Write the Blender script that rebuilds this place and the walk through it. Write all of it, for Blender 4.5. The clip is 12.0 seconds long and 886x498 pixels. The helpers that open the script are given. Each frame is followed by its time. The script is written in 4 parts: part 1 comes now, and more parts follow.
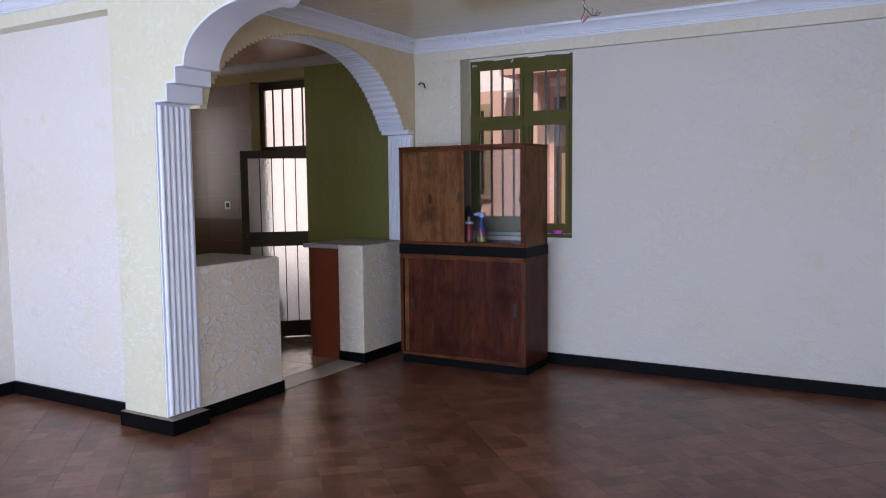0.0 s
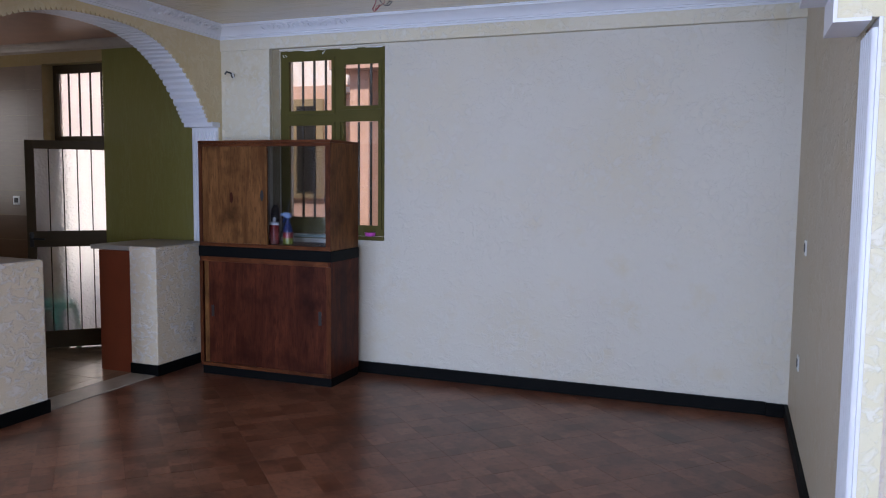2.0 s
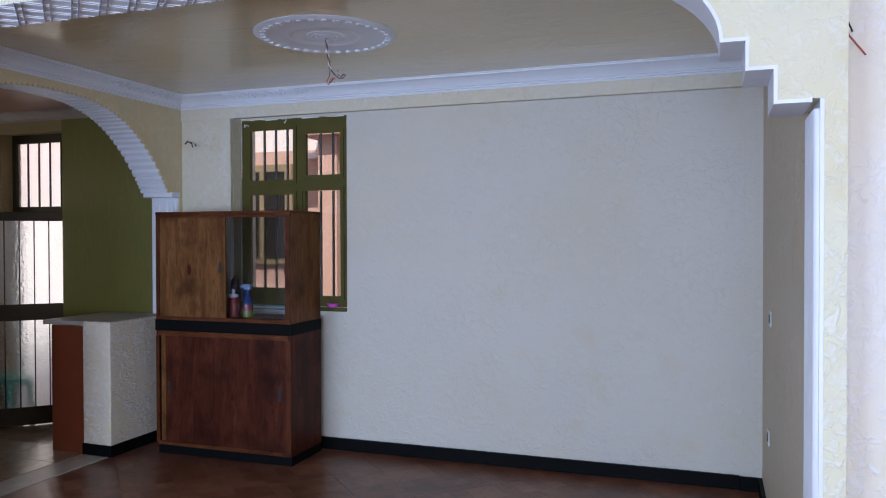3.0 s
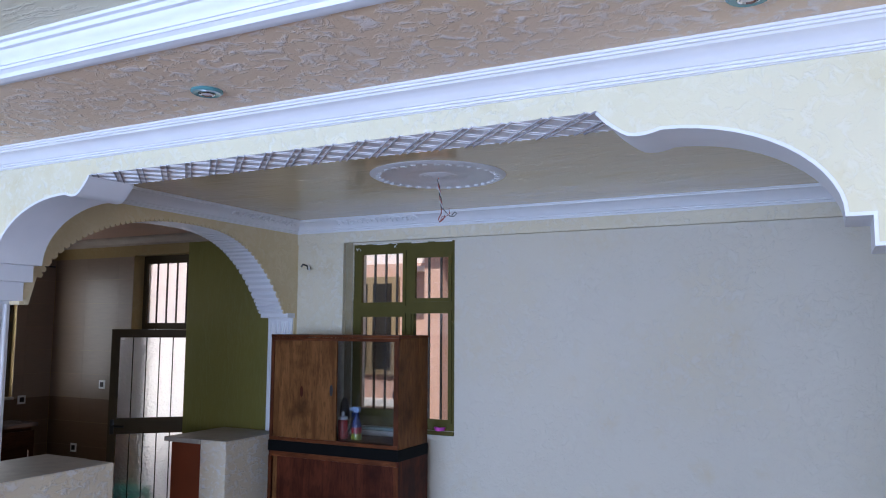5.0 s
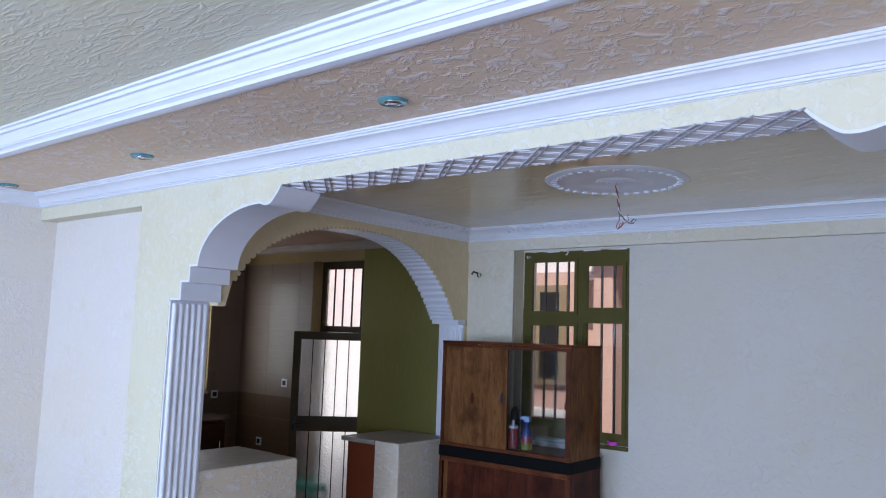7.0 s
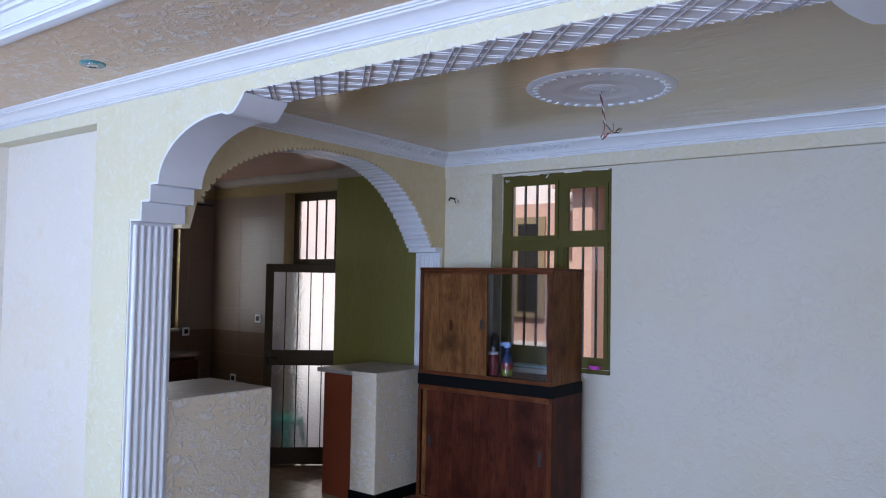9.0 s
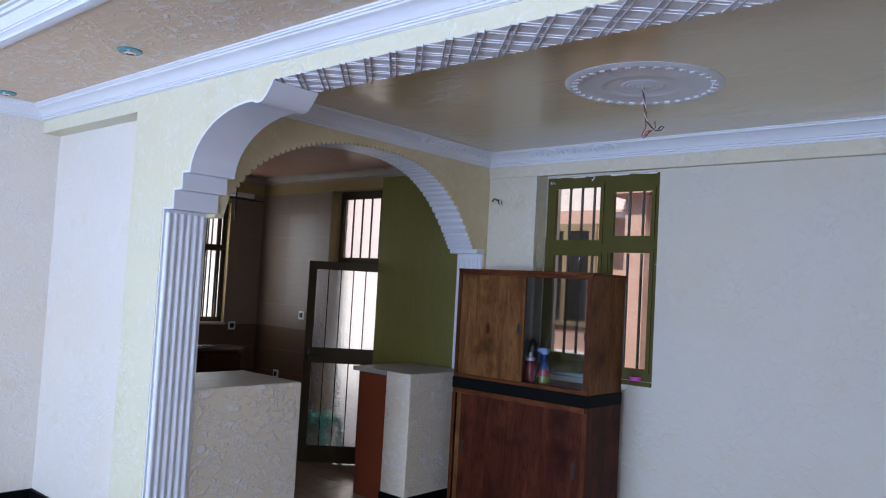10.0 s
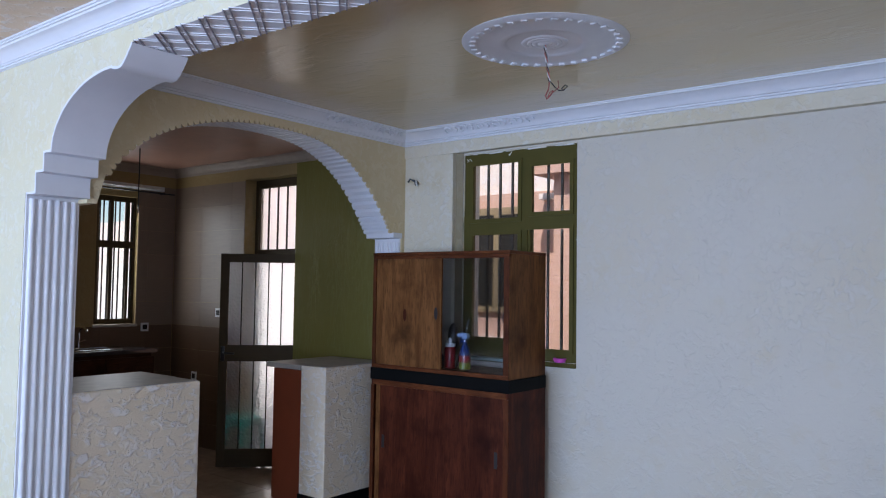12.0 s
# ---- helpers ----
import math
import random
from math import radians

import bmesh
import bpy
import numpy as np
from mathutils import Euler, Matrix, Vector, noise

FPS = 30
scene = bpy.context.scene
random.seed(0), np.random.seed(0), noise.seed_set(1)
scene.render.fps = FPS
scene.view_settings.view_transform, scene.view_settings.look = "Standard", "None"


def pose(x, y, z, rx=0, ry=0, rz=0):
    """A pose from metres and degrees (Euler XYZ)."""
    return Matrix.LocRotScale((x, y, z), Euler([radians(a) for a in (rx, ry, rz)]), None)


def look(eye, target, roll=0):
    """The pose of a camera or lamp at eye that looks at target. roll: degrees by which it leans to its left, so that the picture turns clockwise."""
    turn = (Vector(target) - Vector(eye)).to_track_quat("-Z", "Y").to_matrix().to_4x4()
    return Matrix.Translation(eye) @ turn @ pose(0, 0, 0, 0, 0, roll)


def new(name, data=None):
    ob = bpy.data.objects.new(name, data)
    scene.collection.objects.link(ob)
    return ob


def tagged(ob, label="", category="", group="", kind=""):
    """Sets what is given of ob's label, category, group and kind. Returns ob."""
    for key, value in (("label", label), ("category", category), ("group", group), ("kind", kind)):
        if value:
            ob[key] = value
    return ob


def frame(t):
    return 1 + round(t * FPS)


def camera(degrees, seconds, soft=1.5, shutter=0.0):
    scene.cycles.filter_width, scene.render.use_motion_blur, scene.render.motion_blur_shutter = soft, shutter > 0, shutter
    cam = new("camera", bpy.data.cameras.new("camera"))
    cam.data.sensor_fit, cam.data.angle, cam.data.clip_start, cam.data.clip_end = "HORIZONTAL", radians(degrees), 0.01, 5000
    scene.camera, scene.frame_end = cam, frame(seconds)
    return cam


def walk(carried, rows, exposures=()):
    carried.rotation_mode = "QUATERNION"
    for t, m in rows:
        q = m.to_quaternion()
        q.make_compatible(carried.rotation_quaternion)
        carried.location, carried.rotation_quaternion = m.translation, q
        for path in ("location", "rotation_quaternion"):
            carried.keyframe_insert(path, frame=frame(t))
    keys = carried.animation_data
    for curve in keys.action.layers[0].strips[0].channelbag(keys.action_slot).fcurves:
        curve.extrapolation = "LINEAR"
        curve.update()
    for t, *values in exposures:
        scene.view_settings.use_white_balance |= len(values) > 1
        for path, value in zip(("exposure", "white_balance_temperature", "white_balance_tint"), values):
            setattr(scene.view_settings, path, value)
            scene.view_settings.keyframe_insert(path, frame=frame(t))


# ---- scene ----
cam = camera(59.7, 12.0, soft=1.1)
PATH = [
    (0, (0.191, 0.226, 1.624), (-0.803, 1.954, 1.454), -0.6),
    (0.5, (0.22, 0.356, 1.632), (-0.685, 2.132, 1.464), -1.1),
    (1, (0.305, 0.5, 1.633), (-0.574, 2.291, 1.498), 0.0),
    (1.5, (0.432, 0.613, 1.628), (-0.398, 2.427, 1.473), 0.5),
    (2, (0.54, 0.802, 1.63), (-0.164, 2.665, 1.457), 0.6),
    (2.5, (0.627, 0.946, 1.686), (-0.01, 2.84, 1.606), 1.9),
    (2.7, (0.640, 0.990, 1.705), (-0.001, 2.884, 1.644), 1.0),
    (4.3, (0.64, 0.901, 1.902), (-0.104, 2.751, 2.055), -2.2),
    (4.5, (0.631, 0.899, 1.915), (-0.146, 2.735, 2.078), -1.8),
    (5, (0.609, 0.913, 2.006), (-0.292, 2.687, 2.21), 0.3),
    (5.5, (0.606, 0.886, 2.046), (-0.416, 2.584, 2.317), -0.0),
    (6, (0.585, 0.88, 2.058), (-0.531, 2.515, 2.345), 0.3),
    (6.5, (0.569, 0.883, 2.041), (-0.635, 2.461, 2.289), 1.3),
    (6.7, (0.542, 0.889, 2.029), (-0.692, 2.445, 2.263), 1.7),
    (8.3, (0.359, 1.038, 1.894), (-0.89, 2.594, 2.034), 1.9),
    (8.5, (0.337, 1.035, 1.883), (-0.863, 2.63, 2.022), 1.1),
    (9, (0.348, 1.095, 1.831), (-0.852, 2.693, 1.916), 1.0),
    (9.5, (0.361, 1.194, 1.796), (-0.907, 2.737, 1.901), 1.4),
    (10, (0.423, 1.32, 1.78), (-0.905, 2.812, 1.881), 3.2),
    (10.5, (0.433, 1.443, 1.74), (-0.882, 2.949, 1.783), 2.2),
    (11, (0.407, 1.581, 1.718), (-0.863, 3.123, 1.816), 2.2),
    (11.5, (0.395, 1.683, 1.709), (-0.824, 3.265, 1.824), 1.1),
    (12, (0.426, 1.771, 1.693), (-0.806, 3.343, 1.792), 0.8),
]
walk(cam, [(t, look(eye, target, roll)) for t, eye, target, roll in PATH], [(0, 0.05, 6760, 18), (2.7, 0.03, 6500, 14), (4.5, 0.03, 6180, 12), (12, 0.04, 6280, 12)])

# ---- world and lights ----
FY, BY = 3.63, 3.915          # beam front and back
WALL_Y, LIP_Y = 6.66, 6.60   # dining back wall and the proud strip above it
AX = -3.778                  # arch wall, dining side
EX = 0.94                    # dining east wall
BARX = -3.88                 # dining face of the half walls
WWX = -5.78                  # living room west wall
KY = 6.62                    # kitchen north wall
LCZ, DCZ, KCZ = 2.985, 2.97, 2.935
SUN_EL, SUN_AZ = 55.0, 160.0

world = bpy.data.worlds.new("sky")
scene.world = world
world.use_nodes = True
wn = world.node_tree
sky = wn.nodes.new("ShaderNodeTexSky")
sky.sky_type = "NISHITA"
sky.sun_disc = False
sky.sun_elevation, sky.sun_rotation = radians(SUN_EL), radians(SUN_AZ)
wn.links.new(sky.outputs[0], wn.nodes["Background"].inputs[0])
wn.nodes["Background"].inputs[1].default_value = 0.15

sun = new("sun", bpy.data.lights.new("sun", "SUN"))
sun.data.energy, sun.data.angle, sun.data.color = 5.0, radians(0.53), (1.0, 0.95, 0.88)
sdir = Vector((math.sin(radians(SUN_AZ)) * math.cos(radians(SUN_EL)), math.cos(radians(SUN_AZ)) * math.cos(radians(SUN_EL)), math.sin(radians(SUN_EL))))
sun.matrix_world = look(sdir * 30, (0, 0, 0))


def window_light(name, eye, target, w, h, power, color=(0.545, 0.685, 1.0)):
    """Daylight standing in a window's opening."""
    d = bpy.data.lights.new(name, "AREA")
    d.shape, d.size, d.size_y, d.energy, d.color = "RECTANGLE", w, h, power, color
    ob = new(name, d)
    ob.matrix_world = look(eye, target)
    return ob


window_light("rear_window_light", (-3.4, -2.9, 1.5), (-3.4, 0, 1.5), 2.6, 1.7, 312, (0.46, 0.645, 1.0))
window_light("rear_window_light", (0.6, -2.9, 1.5), (0.6, 0, 1.5), 2.2, 1.7, 232, (0.54, 0.69, 1.0))
window_light("side_window_light", (3.1, 0.4, 1.5), (0, 0.4, 1.5), 2.4, 1.7, 45)
window_light("kitchen_window_light", (-7.17, 5.94, 1.93), (0, 5.94, 1.8), 0.36, 1.2, 7, (0.9, 0.95, 1.0))

# ---- materials ----


def mat(name, rough=0.5, metal=0.0, spec=0.5):
    m = bpy.data.materials.new(name)
    m.use_nodes = True
    b = m.node_tree.nodes["Principled BSDF"]
    b.inputs["Roughness"].default_value, b.inputs["Metallic"].default_value = rough, metal
    b.inputs["Specular IOR Level"].default_value = spec
    return m, m.node_tree, b


def node(t, kind, **inputs):
    n = t.nodes.new(kind)
    for k, v in inputs.items():
        n.inputs[k.replace("_", " ")].default_value = v
    return n


def mix(t, fac, a, b, blend="MIX"):
    n = t.nodes.new("ShaderNodeMix")
    n.data_type, n.blend_type = "RGBA", blend
    for sock, v in ((n.inputs[0], fac), (n.inputs[6], a), (n.inputs[7], b)):
        if hasattr(v, "links"):
            t.links.new(v, sock)
        else:
            sock.default_value = v if isinstance(v, float) else (*v, 1.0)
    return n.outputs[2]


def ramp(t, src, a, b):
    n = t.nodes.new("ShaderNodeMapRange")
    n.inputs[1].default_value, n.inputs[2].default_value = a, b
    t.links.new(src, n.inputs[0])
    return n.outputs[0]


def coords(t, scale=(1, 1, 1), kind="Object", rot=(0, 0, 0)):
    c = t.nodes.new("ShaderNodeTexCoord")
    m = t.nodes.new("ShaderNodeMapping")
    m.inputs["Scale"].default_value = scale
    m.inputs["Rotation"].default_value = rot
    if kind == "World":
        c = t.nodes.new("ShaderNodeNewGeometry")
        t.links.new(c.outputs["Position"], m.inputs[0])
    else:
        t.links.new(c.outputs[kind], m.inputs[0])
    return m.outputs[0]


def noise_of(t, vec, scale, detail=4.0, rough=0.55, distort=0.0):
    n = node(t, "ShaderNodeTexNoise", Scale=scale, Detail=detail, Roughness=rough, Distortion=distort)
    t.links.new(vec, n.inputs["Vector"])
    return n.outputs["Fac"]


def bump(t, b, height, strength, dist):
    n = node(t, "ShaderNodeBump", Strength=strength, Distance=dist)
    t.links.new(height, n.inputs["Height"])
    t.links.new(n.outputs[0], b.inputs["Normal"])


def add(t, a, b, k=1.0):
    n = t.nodes.new("ShaderNodeMath")
    n.operation = "MULTIPLY_ADD"
    t.links.new(b, n.inputs[0])
    n.inputs[1].default_value = k
    t.links.new(a, n.inputs[2])
    return n.outputs[0]


def plaster(name, color, relief=0.6, size=9.0, stain=(0.86, 0.78, 0.58), rough=0.55, stretch=(1, 1, 1), dist=0.012, crest=(1.05, 1.08, 1.14), spec=0.3, edge=(0.48, 0.62)):
    """Painted trowel plaster: torn raised flakes brushed paler than the coat beneath, over blotched paint."""
    m, t, b = mat(name, rough, 0, spec)
    v = coords(t, stretch, "World")
    warp = node(t, "ShaderNodeTexNoise", Scale=size * 0.7, Detail=2.0)
    t.links.new(v, warp.inputs["Vector"])
    shift = t.nodes.new("ShaderNodeVectorMath")
    shift.operation = "MULTIPLY_ADD"
    t.links.new(warp.outputs["Color"], shift.inputs[0])
    shift.inputs[1].default_value = (0.10, 0.10, 0.10)
    t.links.new(v, shift.inputs[2])
    flake = noise_of(t, shift.outputs[0], size * 1.9, 3.5, 0.6, 0.5)
    ridge = ramp(t, flake, *edge)
    fine = noise_of(t, v, size * 9, 3.0)
    big = noise_of(t, v, 1.1, 3.0)
    patch = ramp(t, noise_of(t, v, 2.6, 3.0), 0.25, 0.6)
    h = t.nodes.new("ShaderNodeMath")
    h.operation = "MULTIPLY"
    t.links.new(ridge, h.inputs[0])
    t.links.new(patch, h.inputs[1])
    bump(t, b, add(t, h.outputs[0], fine, 0.2), relief, dist)
    c = mix(t, ramp(t, big, 0.45, 0.75), color, [p * q for p, q in zip(color, (1.0, 0.965, 0.88))])
    c = mix(t, ramp(t, noise_of(t, v, 3.7, 5.0), 0.58, 0.95), c, [p * q for p, q in zip(color, stain)])
    c = mix(t, h.outputs[0], c, [min(0.86, p * q) for p, q in zip(color, crest)])
    t.links.new(c, b.inputs["Base Color"])
    return m


def paint(name, color, rough=0.4, grain=0.05, bumpy=0.1, spec=0.5):
    m, t, b = mat(name, rough, 0, spec)
    v = coords(t, (1, 1, 1), "World")
    n = noise_of(t, v, 6.0, 5.0)
    c = mix(t, ramp(t, n, 0.3, 0.75), color, [max(0, p * (1 - grain * 3)) for p in color])
    t.links.new(c, b.inputs["Base Color"])
    bump(t, b, noise_of(t, v, 60.0, 3.0), bumpy, 0.003)
    return m


def wood(name, dark, light, axis="z", rough=0.38):
    m, t, b = mat(name, rough, 0, 0.1)
    s = {"z": (6, 6, 0.9), "x": (0.9, 6, 6), "y": (6, 0.9, 6)}[axis]
    v = coords(t, s, "World")
    n = noise_of(t, v, 2.2, 6.0, 0.6, 0.8)
    v2 = coords(t, tuple(k * 5 for k in s), "World")
    n2 = noise_of(t, v2, 2.5, 4.0)
    c = mix(t, ramp(t, n, 0.32, 0.68), dark, light)
    c = mix(t, ramp(t, n2, 0.5, 0.8), c, [k * 0.55 for k in dark])
    v3 = coords(t, (1, 1, 1), "World")
    c = mix(t, ramp(t, noise_of(t, v3, 4.2, 5.0), 0.48, 0.72), c, [k * 0.6 for k in dark])
    t.links.new(c, b.inputs["Base Color"])
    r = t.nodes.new("ShaderNodeMapRange")
    r.inputs[3].default_value, r.inputs[4].default_value = rough - 0.08, rough + 0.2
    t.links.new(n, r.inputs[0])
    t.links.new(r.outputs[0], b.inputs["Roughness"])
    bump(t, b, n2, 0.12, 0.002)
    return m


def floor_tile(name):
    """Brown ceramic tile printed like worn end-grain parquet."""
    m, t, b = mat(name, 0.3, 0, 0.36)
    v = coords(t, (1, 1, 1), "World", (0, 0, radians(45)))
    info = t.nodes.new("ShaderNodeObjectInfo")
    br = node(t, "ShaderNodeTexBrick", Scale=1.0, Mortar_Size=0.0)
    br.inputs["Brick Width"].default_value, br.inputs["Row Height"].default_value = 0.118, 0.118
    br.offset = 0.0
    br.inputs["Color1"].default_value = (0, 0, 0, 1)
    br.inputs["Color2"].default_value = (1, 1, 1, 1)
    t.links.new(v, br.inputs["Vector"])
    n = noise_of(t, v, 5.0, 4.0, 0.6, 0.5)
    n2 = noise_of(t, v, 24.0, 5.0, 0.6)
    n3 = noise_of(t, coords(t, (1, 1, 1), "World"), 0.8, 3.0)
    base = mix(t, ramp(t, n, 0.3, 0.7), (0.092, 0.029, 0.014), (0.150, 0.052, 0.026))
    tone = t.nodes.new("ShaderNodeMath")
    tone.operation = "MULTIPLY"
    t.links.new(br.outputs["Color"], tone.inputs[0])
    tone.inputs[1].default_value = 0.9
    base = mix(t, tone.outputs[0], base, (0.235, 0.102, 0.06))
    base = mix(t, ramp(t, n2, 0.5, 0.85), base, (0.06, 0.024, 0.014))
    base = mix(t, ramp(t, noise_of(t, v, 2.6, 5.0, 0.65), 0.48, 0.72), base, (0.062, 0.022, 0.012))
    hue = t.nodes.new("ShaderNodeHueSaturation")
    mr = t.nodes.new("ShaderNodeMapRange")
    mr.inputs[3].default_value, mr.inputs[4].default_value = 0.88, 1.12
    t.links.new(info.outputs["Random"], mr.inputs[0])
    t.links.new(mr.outputs[0], hue.inputs["Value"])
    t.links.new(base, hue.inputs["Color"])
    t.links.new(hue.outputs[0], b.inputs["Base Color"])
    r = t.nodes.new("ShaderNodeMapRange")
    r.inputs[3].default_value, r.inputs[4].default_value = 0.25, 0.34
    t.links.new(n3, r.inputs[0])
    t.links.new(r.outputs[0], b.inputs["Roughness"])
    bump(t, b, noise_of(t, v, 5.0, 2.0), 0.03, 0.004)
    return m


def glaze(name, color, rough=0.25, vary=0.12, streak=False):
    m, t, b = mat(name, rough)
    info = t.nodes.new("ShaderNodeObjectInfo")
    v = coords(t, (1, 1, 6) if streak else (1, 1, 1), "World")
    n = noise_of(t, v, 9.0, 5.0)
    c = mix(t, ramp(t, n, 0.3, 0.7), color, [k * (1 - vary * 2) for k in color])
    hue = t.nodes.new("ShaderNodeHueSaturation")
    mr = t.nodes.new("ShaderNodeMapRange")
    mr.inputs[3].default_value, mr.inputs[4].default_value = 1 - vary, 1 + vary
    t.links.new(info.outputs["Random"], mr.inputs[0])
    t.links.new(mr.outputs[0], hue.inputs["Value"])
    t.links.new(c, hue.inputs["Color"])
    t.links.new(hue.outputs[0], b.inputs["Base Color"])
    bump(t, b, n, 0.05, 0.002)
    return m


def glass(name, rough=0.0, color=(0.95, 0.97, 0.96), relief=0.0):
    m, t, b = mat(name, rough)
    b.inputs["Transmission Weight"].default_value = 1.0
    b.inputs["Base Color"].default_value = (*color, 1)
    b.inputs["IOR"].default_value = 1.45
    if relief:
        v = coords(t, (1, 1, 1), "World")
        vo = node(t, "ShaderNodeTexVoronoi", Scale=50.0)
        vo.feature = "SMOOTH_F1"
        t.links.new(v, vo.inputs["Vector"])
        bump(t, b, vo.outputs["Distance"], relief, 0.01)
    return m


def plain(name, color, rough=0.4, metal=0.0):
    m, t, b = mat(name, rough, metal)
    v = coords(t, (1, 1, 1), "World")
    c = mix(t, ramp(t, noise_of(t, v, 25.0, 4.0), 0.35, 0.75), color, [k * 0.82 for k in color])
    t.links.new(c, b.inputs["Base Color"])
    return m


M_BEAM = plaster("yellow_cream_plaster", (0.71, 0.665, 0.485), 0.45, 12.0, crest=(1.05, 1.08, 1.22), dist=0.010, edge=(0.49, 0.63))
M_RECESS = plaster("pale_cream_plaster", (0.76, 0.70, 0.62), 0.45, 14.0, crest=(1.02, 1.04, 1.1), dist=0.009)
M_BACK = plaster("off_white_plaster", (0.635, 0.595, 0.515), 0.5, 10.0, (0.97, 0.87, 0.66), dist=0.008, crest=(1.008, 1.012, 1.02))
M_PIER = plaster("cream_pier_plaster", (0.69, 0.63, 0.49), 0.6, 11.0, dist=0.009, crest=(1.04, 1.07, 1.16))
M_ARCHW = plaster("ochre_cream_plaster", (0.67, 0.555, 0.345), 0.35, 7.0)
M_BAR = plaster("rough_bar_plaster", (0.73, 0.625, 0.475), 0.58, 9.0, dist=0.014, stretch=(1, 1, 1.5), crest=(1.06, 1.16, 1.42), edge=(0.48, 0.62))
M_GREEN = plaster("olive_green_plaster", (0.185, 0.165, 0.042), 0.35, 15.0, stretch=(1.5, 1.5, 0.3), rough=0.45, dist=0.006)
# dark tan that carries the shade of the window's reveal
M_REVEAL_SHADE = plaster("reveal_shade_plaster", (0.29, 0.24, 0.15), 0.4, 10.0)
M_TAN = plaster("tan_plaster", (0.56, 0.475, 0.35), 0.4, 8.0)
M_KTRIM = plaster("kitchen_ochre_plaster", (0.34, 0.25, 0.11), 0.3, 8.0)
M_TRIM = paint("white_trim_paint", (0.78, 0.79, 0.82), 0.35, 0.02)
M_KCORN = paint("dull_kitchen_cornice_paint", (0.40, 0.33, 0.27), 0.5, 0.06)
M_LATTICE = paint("white_lattice_paint", (0.86, 0.86, 0.88), 0.5, 0.03, 0.5)
# greyer than the lattice white: shadow along the ribs put into their colour
M_RIB = paint("shaded_rib_paint", (0.46, 0.44, 0.47), 0.6, 0.15, 0.5)
M_LCEIL = plaster("pink_beige_ceiling_plaster", (0.75, 0.58, 0.415), 0.45, 8.5, dist=0.011, crest=(1.08, 1.26, 1.62), edge=(0.48, 0.64))
M_TRAY = plaster("pale_green_ceiling_plaster", (0.74, 0.71, 0.54), 0.34, 8.0, stretch=(0.6, 2.2, 1), dist=0.008, crest=(1.0, 1.02, 1.05))
M_DCEIL = plaster("olive_satin_ceiling", (0.76, 0.65, 0.43), 0.2, 3.0, rough=0.16, stretch=(0.6, 1.6, 1), dist=0.008, crest=(1, 1, 1), spec=0.5)
M_KCEIL = paint("kitchen_ceiling_paint", (0.50, 0.28, 0.20), 0.35)
M_BLACK = paint("black_skirting_gloss", (0.005, 0.005, 0.005), 0.5, 0.05, 0.1, 0.06)
M_SILLSTONE = glaze("threshold_stone", (0.38, 0.335, 0.28), 0.35)
M_STONE = glaze("brown_threshold_tile", (0.20, 0.13, 0.09), 0.3)
M_TOP = glaze("white_counter_tile", (0.44, 0.395, 0.34), 0.5)
M_FLOOR = floor_tile("brown_parquet_tile")
M_GROUT = paint("floor_grout", (0.075, 0.031, 0.02), 0.6)
M_KFLOOR = glaze("beige_kitchen_tile", (0.34, 0.24, 0.16), 0.15)
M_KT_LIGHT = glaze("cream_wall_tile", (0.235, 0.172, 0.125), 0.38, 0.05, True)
M_KT_DARK = glaze("brown_wall_tile", (0.13, 0.074, 0.040), 0.4, 0.06, True)
M_KGROUT = paint("wall_grout", (0.18, 0.13, 0.09), 0.7)
M_OLIVE = paint("olive_window_paint", (0.10, 0.084, 0.022), 0.5, 0.05, 0.1, 0.1)
M_DKBROWN = paint("dark_bronze_door_paint", (0.078, 0.057, 0.032), 0.6, 0.05, 0.1, 0.12)
M_BAR_IRON = paint("iron_bar_paint", (0.03, 0.022, 0.014), 0.5)
M_GLASS = glass("clear_glass")
M_FROST = glass("frosted_glass", 0.28, (1.0, 0.985, 0.975), 0.75)
M_DUSTY = glass("dusty_cabinet_glass", 0.05, (0.56, 0.58, 0.62))
M_WOOD_UP = wood("oak_veneer", (0.10, 0.038, 0.012), (0.215, 0.092, 0.03))
M_WOOD_LOW = wood("red_mahogany_veneer", (0.044, 0.010, 0.005), (0.105, 0.026, 0.011))
M_WOOD_FR = wood("cabinet_frame_wood", (0.06, 0.016, 0.006), (0.12, 0.036, 0.013))
M_WOOD_FRX = wood("cabinet_rail_wood", (0.08, 0.022, 0.008), (0.16, 0.052, 0.018), "x")
M_BROWNP = paint("red_brown_laminate", (0.20, 0.045, 0.018), 0.4)
M_DARK = plain("dark_recess", (0.01, 0.008, 0.007), 0.5)
M_CHROME = plain("chrome", (0.7, 0.7, 0.7), 0.15, 1.0)
M_TEAL = plain("teal_glass_rim", (0.10, 0.27, 0.29), 0.12)
M_WHITEPL = plain("white_plastic", (0.75, 0.75, 0.73), 0.3)
M_COPPER = plain("copper_wire", (0.35, 0.07, 0.05), 0.4)
M_BLACKPL = plain("black_plastic", (0.012, 0.012, 0.012), 0.3)
M_RED = plain("red_plastic", (0.28, 0.01, 0.014), 0.25)
M_BLUE = plain("blue_plastic", (0.015, 0.035, 0.13), 0.2)
M_SPRAY = plain("pale_blue_plastic", (0.28, 0.37, 0.52), 0.3)
M_YELLOW = plain("yellow_green_liquid", (0.20, 0.22, 0.015), 0.2)
M_GREENPL = plain("green_plastic", (0.01, 0.40, 0.27), 0.35)
M_PINKPL = plain("pink_plastic", (0.75, 0.12, 0.60), 0.3)
